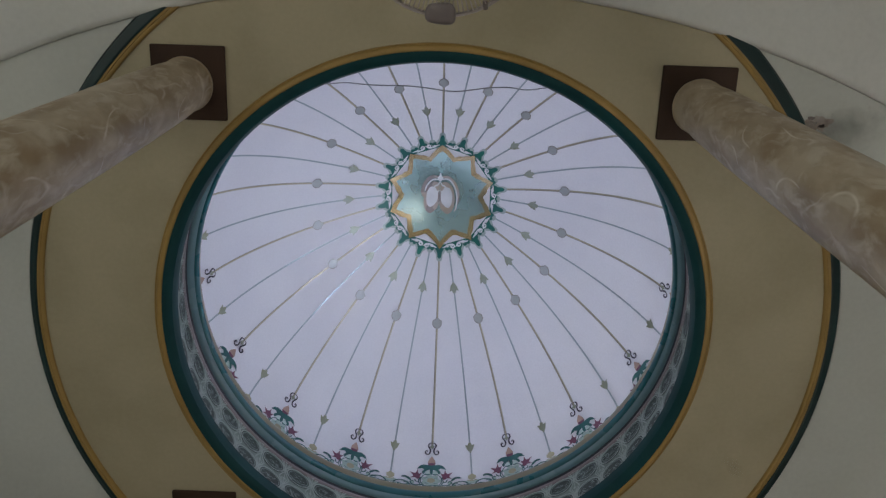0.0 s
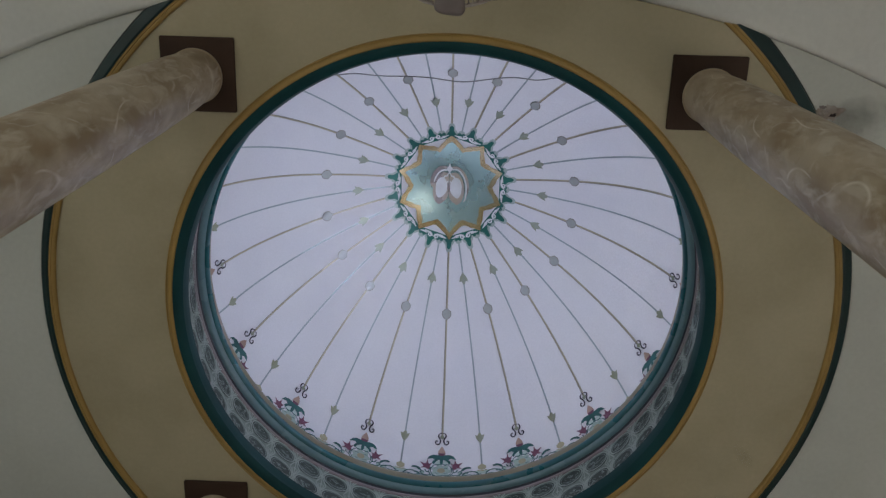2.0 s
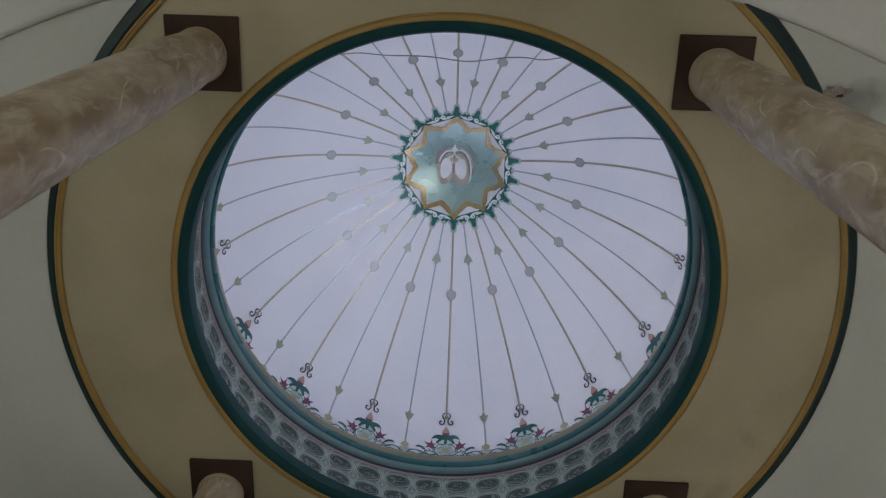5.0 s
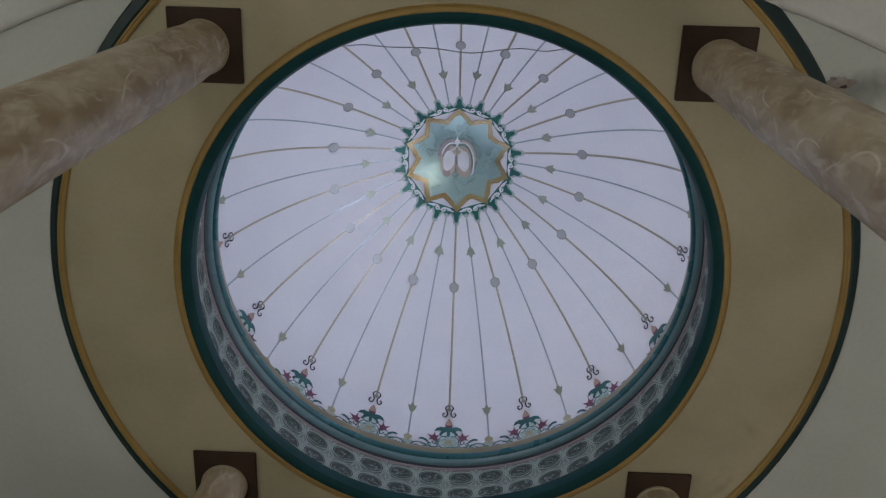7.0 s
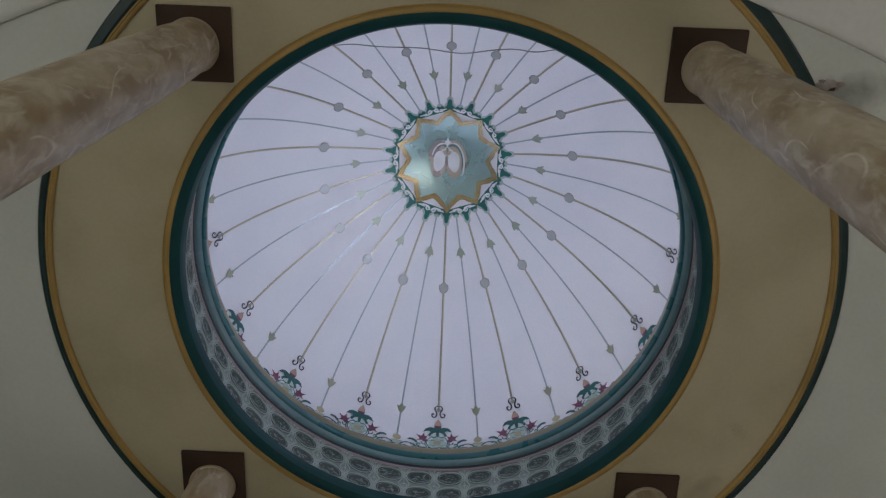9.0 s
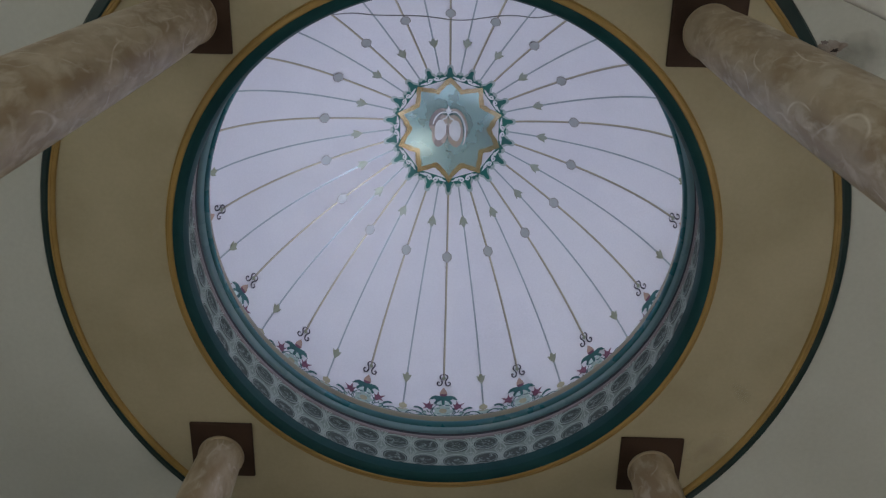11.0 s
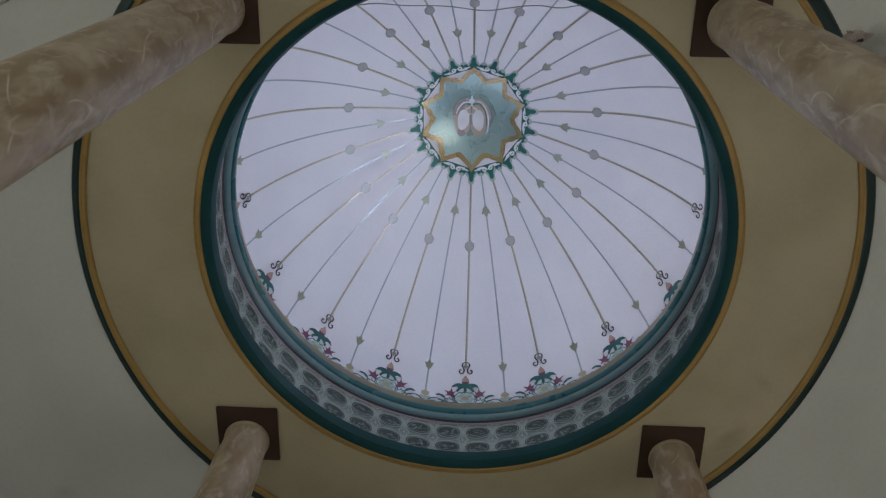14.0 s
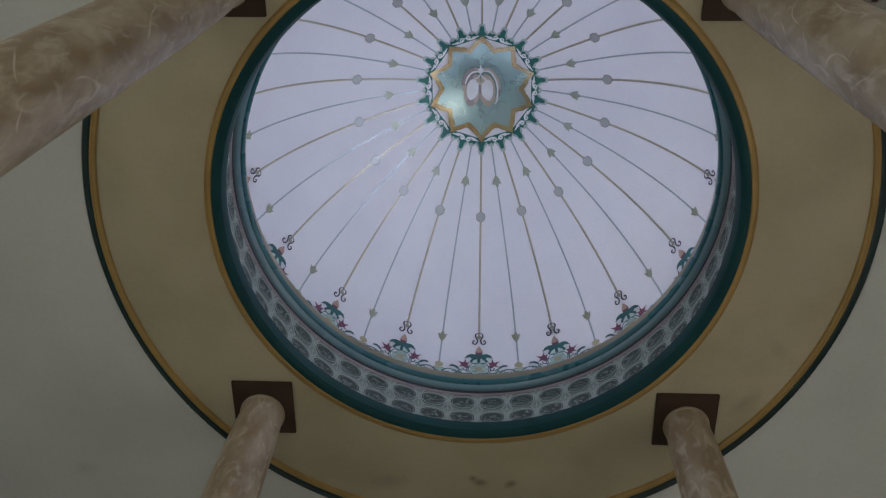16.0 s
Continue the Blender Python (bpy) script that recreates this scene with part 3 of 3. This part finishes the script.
# the flower motif at the foot of each gold rib
f_scroll = paint("scroll", both(stroke([(0.0, W_F + 0.070), (0.020, W_F + 0.072), (0.037, W_F + 0.054), (0.038, W_F + 0.024), (0.023, W_F - 0.006), (0.018, W_F - 0.040),
                 (0.030, W_F - 0.072), (0.051, W_F - 0.080), (0.067, W_F - 0.062), (0.065, W_F - 0.036), (0.052, W_F - 0.030), (0.048, W_F - 0.048)], 0.015)), M_SCROLL, 0.012)
f_gem = paint("gem", [leafy(0, W_F + 0.022, 0.026, 0.044)], M_SAGE, 0.010)
f_bud = paint("bud", [([(0, 0.445), (0.016, 0.42), (0.034, 0.385), (0.040, 0.35), (0.03, 0.32), (0, 0.31), (-0.03, 0.32), (-0.040, 0.35), (-0.034, 0.385), (-0.016, 0.42)], "fill")], M_PEACH, 0.010)
f_base = paint("bud_base", [([(-0.036, 0.352), (0.036, 0.352), (0.034, 0.325), (0.02, 0.31), (-0.02, 0.31), (-0.034, 0.325)], "fill")], M_MAGENTA, 0.0115)
horn = ([(0.0, 0.318), (0.040, 0.326), (0.085, 0.330), (0.122, 0.312), (0.152, 0.262), (0.126, 0.284), (0.098, 0.284), (0.072, 0.262), (0.030, 0.262), (0.0, 0.255)], "fill")
f_crown = paint("leaf_crown", both(horn, stroke([(0.012, 0.275), (0.05, 0.262), (0.080, 0.228), (0.078, 0.20)], 0.028), stroke([(0.0, 0.30), (0.006, 0.24), (0.0, 0.19)], 0.022), stroke([(0.012, 0.20), (0.04, 0.188), (0.07, 0.20)], 0.014)), M_LEAF, 0.012)
f_eye = paint("pale_leaf", both(oval(0.040, 0.222, 0.028, 0.030)), M_EYE, 0.010)
f_flower = paint("petal_flower", [([((0.095 + 0.012 * math.cos(7 * t)) * math.cos(t), 0.095 + (0.098 + 0.012 * math.cos(7 * t)) * math.sin(t)) for t in (2 * math.pi * i / 42 for i in range(42))], "fill")], M_MINT, 0.009)
f_outline = paint("petal_outline", both(stroke([(0.030, 0.197), (0.066, 0.188), (0.094, 0.155), (0.108, 0.10), (0.096, 0.045), (0.062, 0.010), (0.03, 0.002)], 0.009),
                  stroke([(0.028, 0.135), (0.048, 0.142), (0.066, 0.130)], 0.006), stroke([(0.022, 0.055), (0.045, 0.048), (0.062, 0.062)], 0.006)), M_LEAF, 0.012)
f_heart = paint("flower_heart", [oval(0, 0.095, 0.040, 0.042)], M_KHAKI, 0.014)


lily = [(0.104, 0.128), (0.116, 0.165), (0.096, 0.215), (0.122, 0.196), (0.134, 0.212), (0.140, 0.262), (0.156, 0.212), (0.172, 0.200), (0.222, 0.222), (0.188, 0.176), (0.184, 0.158),
        (0.214, 0.126), (0.164, 0.140), (0.146, 0.118), (0.126, 0.112)]
f_star = paint("plum_flower", both((lily, "fill")), M_MAGENTA, 0.012)
f_cradle = paint("cradle_leaf", both(stroke([(0.03, -0.005), (0.09, 0.01), (0.122, 0.06), (0.118, 0.12), (0.10, 0.15)], 0.011),
                 stroke([(0.12, 0.06), (0.155, 0.075), (0.165, 0.11)], 0.013), stroke([(0.10, 0.02), (0.17, 0.01), (0.21, 0.05), (0.19, 0.08), (0.17, 0.06)], 0.014)), M_LEAF, 0.013)
f_side = paint("side_leaf", both(stroke([(0.205, 0.085), (0.235, 0.125), (0.270, 0.140), (0.305, 0.130)], 0.030),
               stroke([(0.215, 0.03), (0.25, 0.055), (0.275, 0.04)], 0.02)), M_LEAF, 0.011)
f_pale = paint("pale_bud", both(oval(0.19, 0.055, 0.022, 0.032), oval(0.235, 0.02, 0.02, 0.02)), M_MINT, 0.009)
f_stem = paint("stem", [stroke([(0.041 * i, 0.004 + 0.010 * math.sin(2.1 * i)) for i in range(-10, 11)], 0.013, False, 4)]
               + [stroke([(0.082 * i, 0.006), (0.082 * i + 0.012, -0.016), (0.082 * i + 0.028, -0.022)], 0.009) for i in range(-4, 5)], M_LEAF, 0.0135)
f_tendril = paint("tendril", both(stroke([(0.20, -0.01), (0.25, 0.055), (0.315, 0.075), (0.365, 0.045), (0.385, 0.0)], 0.016), stroke([(0.385, 0.0), (0.365, -0.02), (0.33, 0.0), (0.345, 0.02)], 0.012),
                  stroke([(0.30, 0.0), (0.36, -0.015), (0.43, 0.0)], 0.016)), M_LEAF, 0.010)

for k in range(18):
    m = turned(k)
    rib = part("gold_rib", gold_rib, dome, "thin dull gold painted line", m)
    part("rib_shade", rib_shade, rib, "dark line painted as the shaded side of the gold line")
    e = part("rib_knot", knot_edge, dome, "grey oval knot on a gold line", m)
    part("knot_centre", knot_fill, e)
    part("teal_rib", teal_rib, dome, "thin grey teal painted line", m)
    part("upper_diamond", up_leaf, dome, "", m)
    part("lower_diamond", low_leaf, dome, "", m)
    part("rib_foot", knob, dome, "khaki rounded foot of a line", m)
    part("foot_leaf", foot_leaf, dome, "pale mint leaf under a line's foot", m)
    flower = part("flower_motif", f_flower, dome, "painted mint flower with teal leaves and plum blossoms", m)
    for n, me in (("scroll", f_scroll), ("gem", f_gem), ("bud", f_bud), ("bud_base", f_base), ("leaf_crown", f_crown), ("pale_leaf", f_eye), ("flower_heart", f_heart), ("petal_outline", f_outline), ("plum_blossoms", f_star),
                  ("cradle_leaf", f_cradle), ("side_leaf", f_side), ("pale_bud", f_pale), ("stem", f_stem), ("tendril", f_tendril)):
        part(n, me, flower)


# ---- the medallion at the top of the dome ----
def polar_patch(name, r_in, r_out, mat, lift, seg=540, rings=6):
    """Paint between two outlines about the axis, radii in units of the ring as functions of the azimuth."""
    verts, faces = [], []
    for i in range(seg):
        a = 2 * math.pi * i / seg
        for j in range(rings + 1):
            r = (r_in(a) + (r_out(a) - r_in(a)) * j / rings) * U
            verts.append(dome_at(a, w_of_radius(max(r, 0.006)), lift))
    for i in range(seg):
        p, q = i * (rings + 1), ((i + 1) % seg) * (rings + 1)
        for j in range(rings):
            faces.append((p + j, p + j + 1, q + j + 1, q + j))
    return mesh_of(name, verts, faces, mat, True)


def star(tip, notch):
    def radius(a):
        t = ((a - PHI) / (2 * math.pi) * 10) % 1.0
        t = abs(t - 0.5) * 2
        x = math.pi / 10 * (1 - t)
        wobble = 1 + 0.008 * math.sin(23 * a + 0.7) + 0.006 * math.sin(41 * a)
        return wobble * tip * notch * math.sin(math.pi / 10) / (notch * math.sin(math.pi / 10 - x) + tip * math.sin(x))
    return radius


def scallop(low, high, grow=0.0):
    """A band of eighteen round-headed lobes with small shoulders between them."""
    def radius(a):
        t = ((a - PHI) / STEP) % 1.0
        d = max(0.0, min(t, 1 - t) - grow)
        head = 0.55 + 0.45 * math.sqrt(max(0.0, 1 - (d / 0.115) ** 2)) if d < 0.115 else 0.0
        neck = 0.66 * max(0.0, 1 - d / 0.30) ** 0.8
        side = 0.34 * math.sqrt(max(0.0, 1 - ((d - 0.40) / 0.12) ** 2)) if abs(d - 0.40) < 0.12 else 0.0
        point = 0.55 * max(0.0, 1 - abs(t - 0.5) / 0.07) if grow else 0.0
        return low + (high - low) * max(neck, head, side, point)
    return radius


def chord(tip):
    """Straight sides from star tip to star tip."""
    def radius(a):
        t = ((a - PHI) / (2 * math.pi) * 10) % 1.0
        return tip * math.cos(math.pi / 10) / math.cos((t - 0.5) * math.pi / 5)
    return radius


medallion = part("medallion", polar_patch("medallion", lambda a: 0.0, star(0.272, 0.212), M_AQUA, 0.012), dome, "aqua star medallion with a gold outline")
part("star_outline", polar_patch("star_outline", star(0.262, 0.203), star(0.298, 0.233), M_STAR, 0.015, rings=3), medallion, "gold star outline")
part("scalloped_band", polar_patch("scalloped_band", chord(0.2835), scallop(0.291, 0.350), M_EMERALD, 0.009, seg=720, rings=4), medallion, "emerald scalloped band")
part("scallop_border", polar_patch("scallop_border", lambda a: 0.285, scallop(0.303, 0.363, 0.04), M_BORDER, 0.006, seg=720, rings=2), medallion, "grey mint border")
rc = w_of_radius(0.2905 * U)
half_sector = 2 * math.pi / 10 * 0.286 * U / 2
curl = both(stroke([(0.004, rc - 0.018), (0.03, rc + 0.014), (0.07, rc + 0.020), (0.115, rc + 0.004), (half_sector * 0.86, rc - 0.010)], 0.020),
            spiral(0.040, rc - 0.002, 0.027, 1.3, 2.2, 0.016), spiral(0.098, rc + 0.006, 0.020, 1.2, 4.0, 0.014, -1))
curl_mesh = paint("curl", curl, M_CURL, 0.014, PHI + math.pi / 10)
for k in range(10):
    part("curl", curl_mesh, medallion, "", pose(0, 0, 0, 0, 0, -36.0 * k))


def crown_paint(name, shapes, mat, lift, centre=(-0.02, 0.026)):
    """Flat shapes (x to the side, y towards the near side) laid on the top of the dome."""
    verts, faces = [], []
    for outline, kind in shapes:
        base = len(verts)
        pts = list(outline)
        if kind == "fill":
            pts = [(sum(p[0] for p in pts) / len(pts), sum(p[1] for p in pts) / len(pts))] + pts
        for x, y in pts:
            X, Y = (1.62 * x + centre[0]), (-1.95 * y + centre[1])
            r = max(math.hypot(X, Y), 0.006)
            verts.append(dome_at(math.atan2(X, Y), w_of_radius(r), lift))
        if kind == "strip":
            faces += [(base + i, base + i + 1, base + i + 3, base + i + 2) for i in range(0, len(pts) - 2, 2)]
        else:
            k = len(pts) - 1
            faces += [(base, base + 1 + i, base + 1 + (i + 1) % k) for i in range(k)]
    return mesh_of(name, verts, faces, mat)


petal = [(0.004, 0.085), (0.050, 0.092), (0.092, 0.058), (0.113, -0.010), (0.104, -0.072), (0.070, -0.104), (0.030, -0.088), (0.002, -0.042)]
bowl = [(0.012, 0.026), (0.034, 0.056), (0.068, 0.058), (0.092, 0.022), (0.092, -0.036), (0.070, -0.066), (0.038, -0.054), (0.013, -0.022)]
emblem = part("emblem", crown_paint("emblem", both((smooth_line(petal + petal[:1]), "fill")) + [
    stroke([(-0.002, 0.122), (-0.060, 0.120), (-0.105, 0.084), (-0.124, 0.030), (-0.106, 0.006), (-0.088, 0.03)], 0.024),
    stroke([(0.002, 0.122), (0.060, 0.122), (0.110, 0.084), (0.137, 0.020), (0.134, -0.045)], 0.018)], M_EMBLEM, 0.020), medallion, "bronze and white looped emblem")
part("emblem_fill", crown_paint("emblem_fill", both((smooth_line(bowl + bowl[:1]), "fill")), M_CURL, 0.025), emblem, "white petal hearts")
part("emblem_line", crown_paint("emblem_line", [
    stroke([(0.004, 0.108), (0.060, 0.112), (0.104, 0.072), (0.127, 0.010), (0.126, -0.060), (0.112, -0.085)], 0.011),
    stroke([(-0.004, 0.108), (-0.055, 0.104), (-0.092, 0.070), (-0.108, 0.030)], 0.010)], M_CURL, 0.027), emblem)
part("emblem_fleur", crown_paint("emblem_fleur", both(stroke([(0.004, 0.040), (0.022, 0.028), (0.040, 0.042), (0.036, 0.066), (0.018, 0.072), (0.004, 0.092)], 0.010)), M_CURL, 0.029), emblem)
part("emblem_tip", crown_paint("emblem_tip", [leafy(0, 0.118, 0.022, 0.036)], M_CURL, 0.031), emblem)

# ---- oval relief panels of the drum ----
COUNT = 48


def drum_patch(name, shapes, mat, lift, row):
    """Shapes (u along the wall, v up it, metres) on the drum wall at azimuth 0."""
    zc = 0.046 + 0.1395 * (row + 0.5) + 0.002
    verts, faces = [], []
    for outline, kind in shapes:
        base = len(verts)
        pts = list(outline)
        if kind == "fill":
            pts = [(sum(p[0] for p in pts) / len(pts), sum(p[1] for p in pts) / len(pts))] + pts
        for u, v in pts:
            z = zc + v / U
            r = drum_r(z) * U - lift
            verts.append((r * math.sin(u / r), r * math.cos(u / r), zu(z)))
        if kind == "strip":
            faces += [(base + i, base + i + 1, base + i + 3, base + i + 2) for i in range(0, len(pts) - 2, 2)]
        else:
            k = len(pts) - 1
            faces += [(base, base + 1 + i, base + 1 + (i + 1) % k) for i in range(k)]
    return mesh_of(name, verts, faces, mat)


def ring_strip(a, b, width, n=28):
    out = []
    for i in range(n + 1):
        t = 2 * math.pi * i / n
        out += [((a + width / 2) * math.cos(t), (b + width / 2) * math.sin(t)), ((a - width / 2) * math.cos(t), (b - width / 2) * math.sin(t))]
    return out, "strip"


HU, HV = math.pi * 0.977 * U / COUNT, 0.1395 * U / 2
rng = random.Random(5)
panel_sets = []
for variant in range(6):
    rows = []
    for row in range(2):
        script = []
        for k in range(15):
            u0, v0 = rng.uniform(-0.075, 0.06), rng.uniform(-0.055, 0.045)
            q, ln = rng.uniform(0, 6.28), rng.uniform(0.025, 0.055)
            bend = rng.uniform(-1.4, 1.4)
            mid = (u0 + ln * 0.5 * math.cos(q), v0 + ln * 0.5 * math.sin(q))
            script.append(stroke([(u0, v0), mid, (mid[0] + ln * 0.5 * math.cos(q + bend), mid[1] + ln * 0.5 * math.sin(q + bend))], rng.uniform(0.005, 0.009), True, 4))
        script.append(stroke([(-0.08, -0.03), (-0.03, -0.066), (0.03, -0.068), (0.085, -0.025)], 0.009, True, 4))
        script.append(ring_strip(HU - 0.039, HV - 0.047, 0.006))
        octo = [((HU - 0.024) * math.copysign(abs(math.cos(t)) ** 0.8, math.cos(t)), (HV - 0.031) * math.copysign(abs(math.sin(t)) ** 0.8, math.sin(t)))
                for t in (2 * math.pi * i / 32 for i in range(32))]
        rows.append((drum_patch("oval_panel", [(octo, "fill")], M_OVAL, 0.003, row),
                     drum_patch("oval_rim", [ring_strip(HU - 0.020, HV - 0.027, 0.011)], M_SCRIPT, 0.014, row),
                     drum_patch("relief_strokes", script, M_RELIEF, 0.010, row)))
    panel_sets.append(rows)
web = [drum_patch("relief_web", both(stroke([(HU - 0.05, HV), (HU - 0.02, HV * 0.45), (HU + 0.012, 0.0), (HU - 0.02, -HV * 0.45), (HU - 0.05, -HV)], 0.010, False, 4),
                                     stroke([(HU - 0.03, HV), (HU - 0.012, HV * 0.5), (HU, HV * 0.2)], 0.007, False, 3))
       + [stroke([(HU, HV), (HU, 0.0), (HU, -HV)], 0.006, False, 3), leafy(HU, HV, 0.018, 0.022), leafy(HU, 0, 0.012, 0.016)], M_SCRIPT, 0.011, row) for row in range(2)]
for k in range(COUNT):
    turn = pose(0, 0, 0, 0, 0, -math.degrees(PHI + 2 * math.pi * (k + 0.5) / COUNT))
    for row in range(2):
        pan, rim_me, script_me = panel_sets[rng.randrange(6)][row]
        ob = part("oval_panel", pan, drum, "dark green oval panel with silver relief strokes", turn)
        part("oval_rim", rim_me, ob)
        part("relief_strokes", script_me, ob)
        part("relief_web", web[row], drum, "", turn)

# ---- cable across the opening ----
pts = []
for i in range(61):
    x = -0.90 + 1.74 * i / 60
    y = -1.766 - 0.05 * (x + 0.82) + 0.035 * math.exp(-((x - 0.05) / 0.2) ** 2) + 0.02 * math.exp(-((x - 0.56) / 0.1) ** 2) - 0.015 * math.exp(-((x + 0.71) / 0.12) ** 2)
    pts.append((x, y, zu(0.02) - 0.01 * math.sin(math.pi * i / 60)))
tagged(part("hanging_cable", tube("hanging_cable", [(-1.05, -1.80, zu(0.0))] + pts + [(1.0, -1.80, zu(0.0))], 0.0036, M_WIRE, 6), None), "thin dark cable strung across the dome opening", "cable")


# ---- stains and peeling paint ----
def blot(name, x, y, z, a, b, mat, seed, label, category="stain"):
    g = random.Random(seed)
    ph = [g.uniform(0, 6.28) for _ in range(4)]
    verts = [(x, y, z)]
    n = 36
    for i in range(n):
        t = 2 * math.pi * i / n
        k = 1 + 0.25 * math.sin(2 * t + ph[0]) + 0.18 * math.sin(5 * t + ph[1]) + 0.12 * math.sin(9 * t + ph[2])
        verts.append((x + a * k * math.cos(t), y + b * k * math.sin(t), z))
    ob = part(name, mesh_of(name, verts, [(0, 1 + (i + 1) % n, 1 + i) for i in range(n)], mat), None)
    return tagged(ob, label, category) if label else ob


def stain(name, x, y, z, a, b, mat, turn, label):
    """A soft round patch of dirt on a ceiling, a hair under it."""
    n = 40
    verts = [(0, 0, 0)] + [(a * math.cos(2 * math.pi * i / n), b * math.sin(2 * math.pi * i / n), 0) for i in range(n)]
    ob = part(name, mesh_of(name, verts, [(0, 1 + (i + 1) % n, 1 + i) for i in range(n)], mat), None)
    ob.matrix_world = pose(x, y, z, 0, 0, turn)
    return tagged(ob, label, "stain")


for x, y, a, b, turn in ((0.113, 2.53, 0.09, 0.055, 10), (0.386, 2.53, 0.08, 0.05, -20), (0.05, 2.49, 0.055, 0.04, 0)):
    stain("damp_stain", x, y, ZC - 0.004, a, b, M_DAMP, turn, "small brown damp spot on the beige ring ceiling")
for x, y, a, b, turn in ((2.32, 1.52, 0.10, 0.16, 20), (2.02, 1.62, 0.20, 0.07, -35), (2.45, 1.05, 0.14, 0.07, 60)):
    stain("damp_stain", x, y, ZC - 0.004, a, b, M_YELLOW, turn, "faint brown smudge on the beige ring ceiling")
for x, y, a, b, turn in ((-0.687, 2.56, 0.22, 0.12, 0), (2.237, 1.611, 0.20, 0.10, -30)):
    stain("faded_patch", x, y, ZC - 0.006, a, b, M_DRIED, turn, "pale dried damp patch on the beige ring ceiling")
stain("faded_patch", -3.435, 2.581, zu(0.0) - 0.004, 0.16, 0.11, M_YELLOW, 0, "faint yellow stain on the grey-white ceiling")
stain("smudge_patch", 2.70, -1.66, zu(0.0) - 0.003, 0.42, 0.20, M_SMUDGE, -12, "soft grey smudge round the peeling ceiling patch")

peel = blot("peeling_patch", 2.59, -1.71, zu(0.0) - 0.004, 0.085, 0.06, M_PEEL, 44, "peeling pinkish plaster patch on the white ceiling", "damage")
for i, (x, y, a, b) in enumerate(((2.63, -1.70, 0.028, 0.012), (2.545, -1.75, 0.02, 0.016))):
    ob = blot("bare_hole", x, y, zu(0.0) - 0.007, a, b, M_HOLE if i == 0 else M_FANDARK, 50 + i, "")
    ob.parent = peel
for i in range(7):
    g = random.Random(70 + i)
    x, y = 2.59 + g.uniform(-0.09, 0.09), -1.71 + g.uniform(-0.06, 0.06)
    c, q = g.uniform(0.012, 0.028), g.uniform(0, 6.28)
    fl = [(x + c * math.cos(q + t), y + c * math.sin(q + t), zu(0.0) - 0.005 - (0.022 if t > 3 else 0.0)) for t in (0.0, 1.3, 2.4, 3.6, 4.9)]
    part("paint_flake", mesh_of("paint_flake", fl, [(0, 1, 2, 3, 4)], M_PEEL), peel)

# ---- fan under the gallery ----
def caged_fan(x, y, z):
    root = tagged(new("caged_fan"), "aged white caged fan hanging under the gallery", "fan")
    root.matrix_world = pose(x, y, z)
    R = 0.31

    def circle(r, h, n=48):
        return [(r * math.cos(2 * math.pi * i / n), r * math.sin(2 * math.pi * i / n), h) for i in range(n + 1)]
    part("cage_rim", tube("cage_rim", circle(R, 0), 0.007, M_FAN), root)
    part("cage_ring", tube("cage_ring", circle(R * 0.62, -0.055), 0.0035, M_FAN), root)
    verts, faces = [], []
    for i in range(120):
        a = 2 * math.pi * i / 120
        me = tube("wire", [(r * math.cos(a), r * math.sin(a), h) for r, h in ((R, 0), (R * 0.93, -0.03), (R * 0.62, -0.055), (R * 0.2, -0.065))], 0.0024, M_FAN, 4)
        base = len(verts)
        verts += [v.co.copy() for v in me.vertices]
        faces += [tuple(base + j for j in p.vertices) for p in me.polygons]
        bpy.data.meshes.remove(me)
    tagged(part("cage_wires", mesh_of("cage_wires", verts, faces, M_FAN, True), root), kind="stuff")
    part("hub_cap", lathe("hub_cap", [(0.004, -0.078), (0.04, -0.075), (0.055, -0.065), (0.055, -0.058), (0.004, -0.058)], M_FANDARK, 32), root)
    for i in range(3):
        blade = []
        for j in range(9):
            t = j / 8
            r, c = 0.05 + 0.17 * t, 0.05 + 0.05 * math.sin(math.pi * min(1, t * 0.8))
            blade += [(r, -c, 0.012), (r, c, -0.014)]
        part("blade", mesh_of("blade", blade, [(2 * j, 2 * j + 1, 2 * j + 3, 2 * j + 2) for j in range(8)], M_FANDARK, True), root, "", pose(0, 0, -0.02, 0, 0, 120 * i + 20))
    part("motor_housing", lathe("motor_housing", [(0.004, 0.14), (0.06, 0.13), (0.085, 0.09), (0.09, 0.02), (0.06, 0.0), (0.004, 0.0)], M_FAN, 40), root)
    part("down_rod", tube("down_rod", [(0, 0, 0.13), (0, 0, GZ - z - 0.03)], 0.014, M_FAN, 12), root)
    part("ceiling_cup", lathe("ceiling_cup", [(0.004, GZ - z - 0.06), (0.03, GZ - z - 0.055), (0.06, GZ - z), (0.004, GZ - z)], M_FAN, 32), root)
    bm = bmesh.new()
    bmesh.ops.create_uvsphere(bm, u_segments=28, v_segments=18, radius=1.0)
    for v in bm.verts:
        x, y, h = (math.copysign(abs(c) ** 0.62, c) for c in v.co)
        v.co = Vector((x * 0.052 * (1 + 0.06 * y), R - 0.008 + y * 0.036 * (1 + 0.12 * x), -0.020 + h * 0.030))
    for f in bm.faces:
        f.smooth = True
    me = bpy.data.meshes.new("switch_box")
    bm.to_mesh(me)
    bm.free()
    me.materials.append(M_FANDARK)
    part("switch_box", me, root, "grey rounded housing on the cage")
    part("cage_clip", tube("cage_clip", [(0.148, R - 0.056, -0.006), (0.150, R - 0.044, -0.004), (0.152, R - 0.030, 0.0)], 0.009, M_FANDARK, 10), root)
    return root


caged_fan(-0.037, -2.811, 4.581)
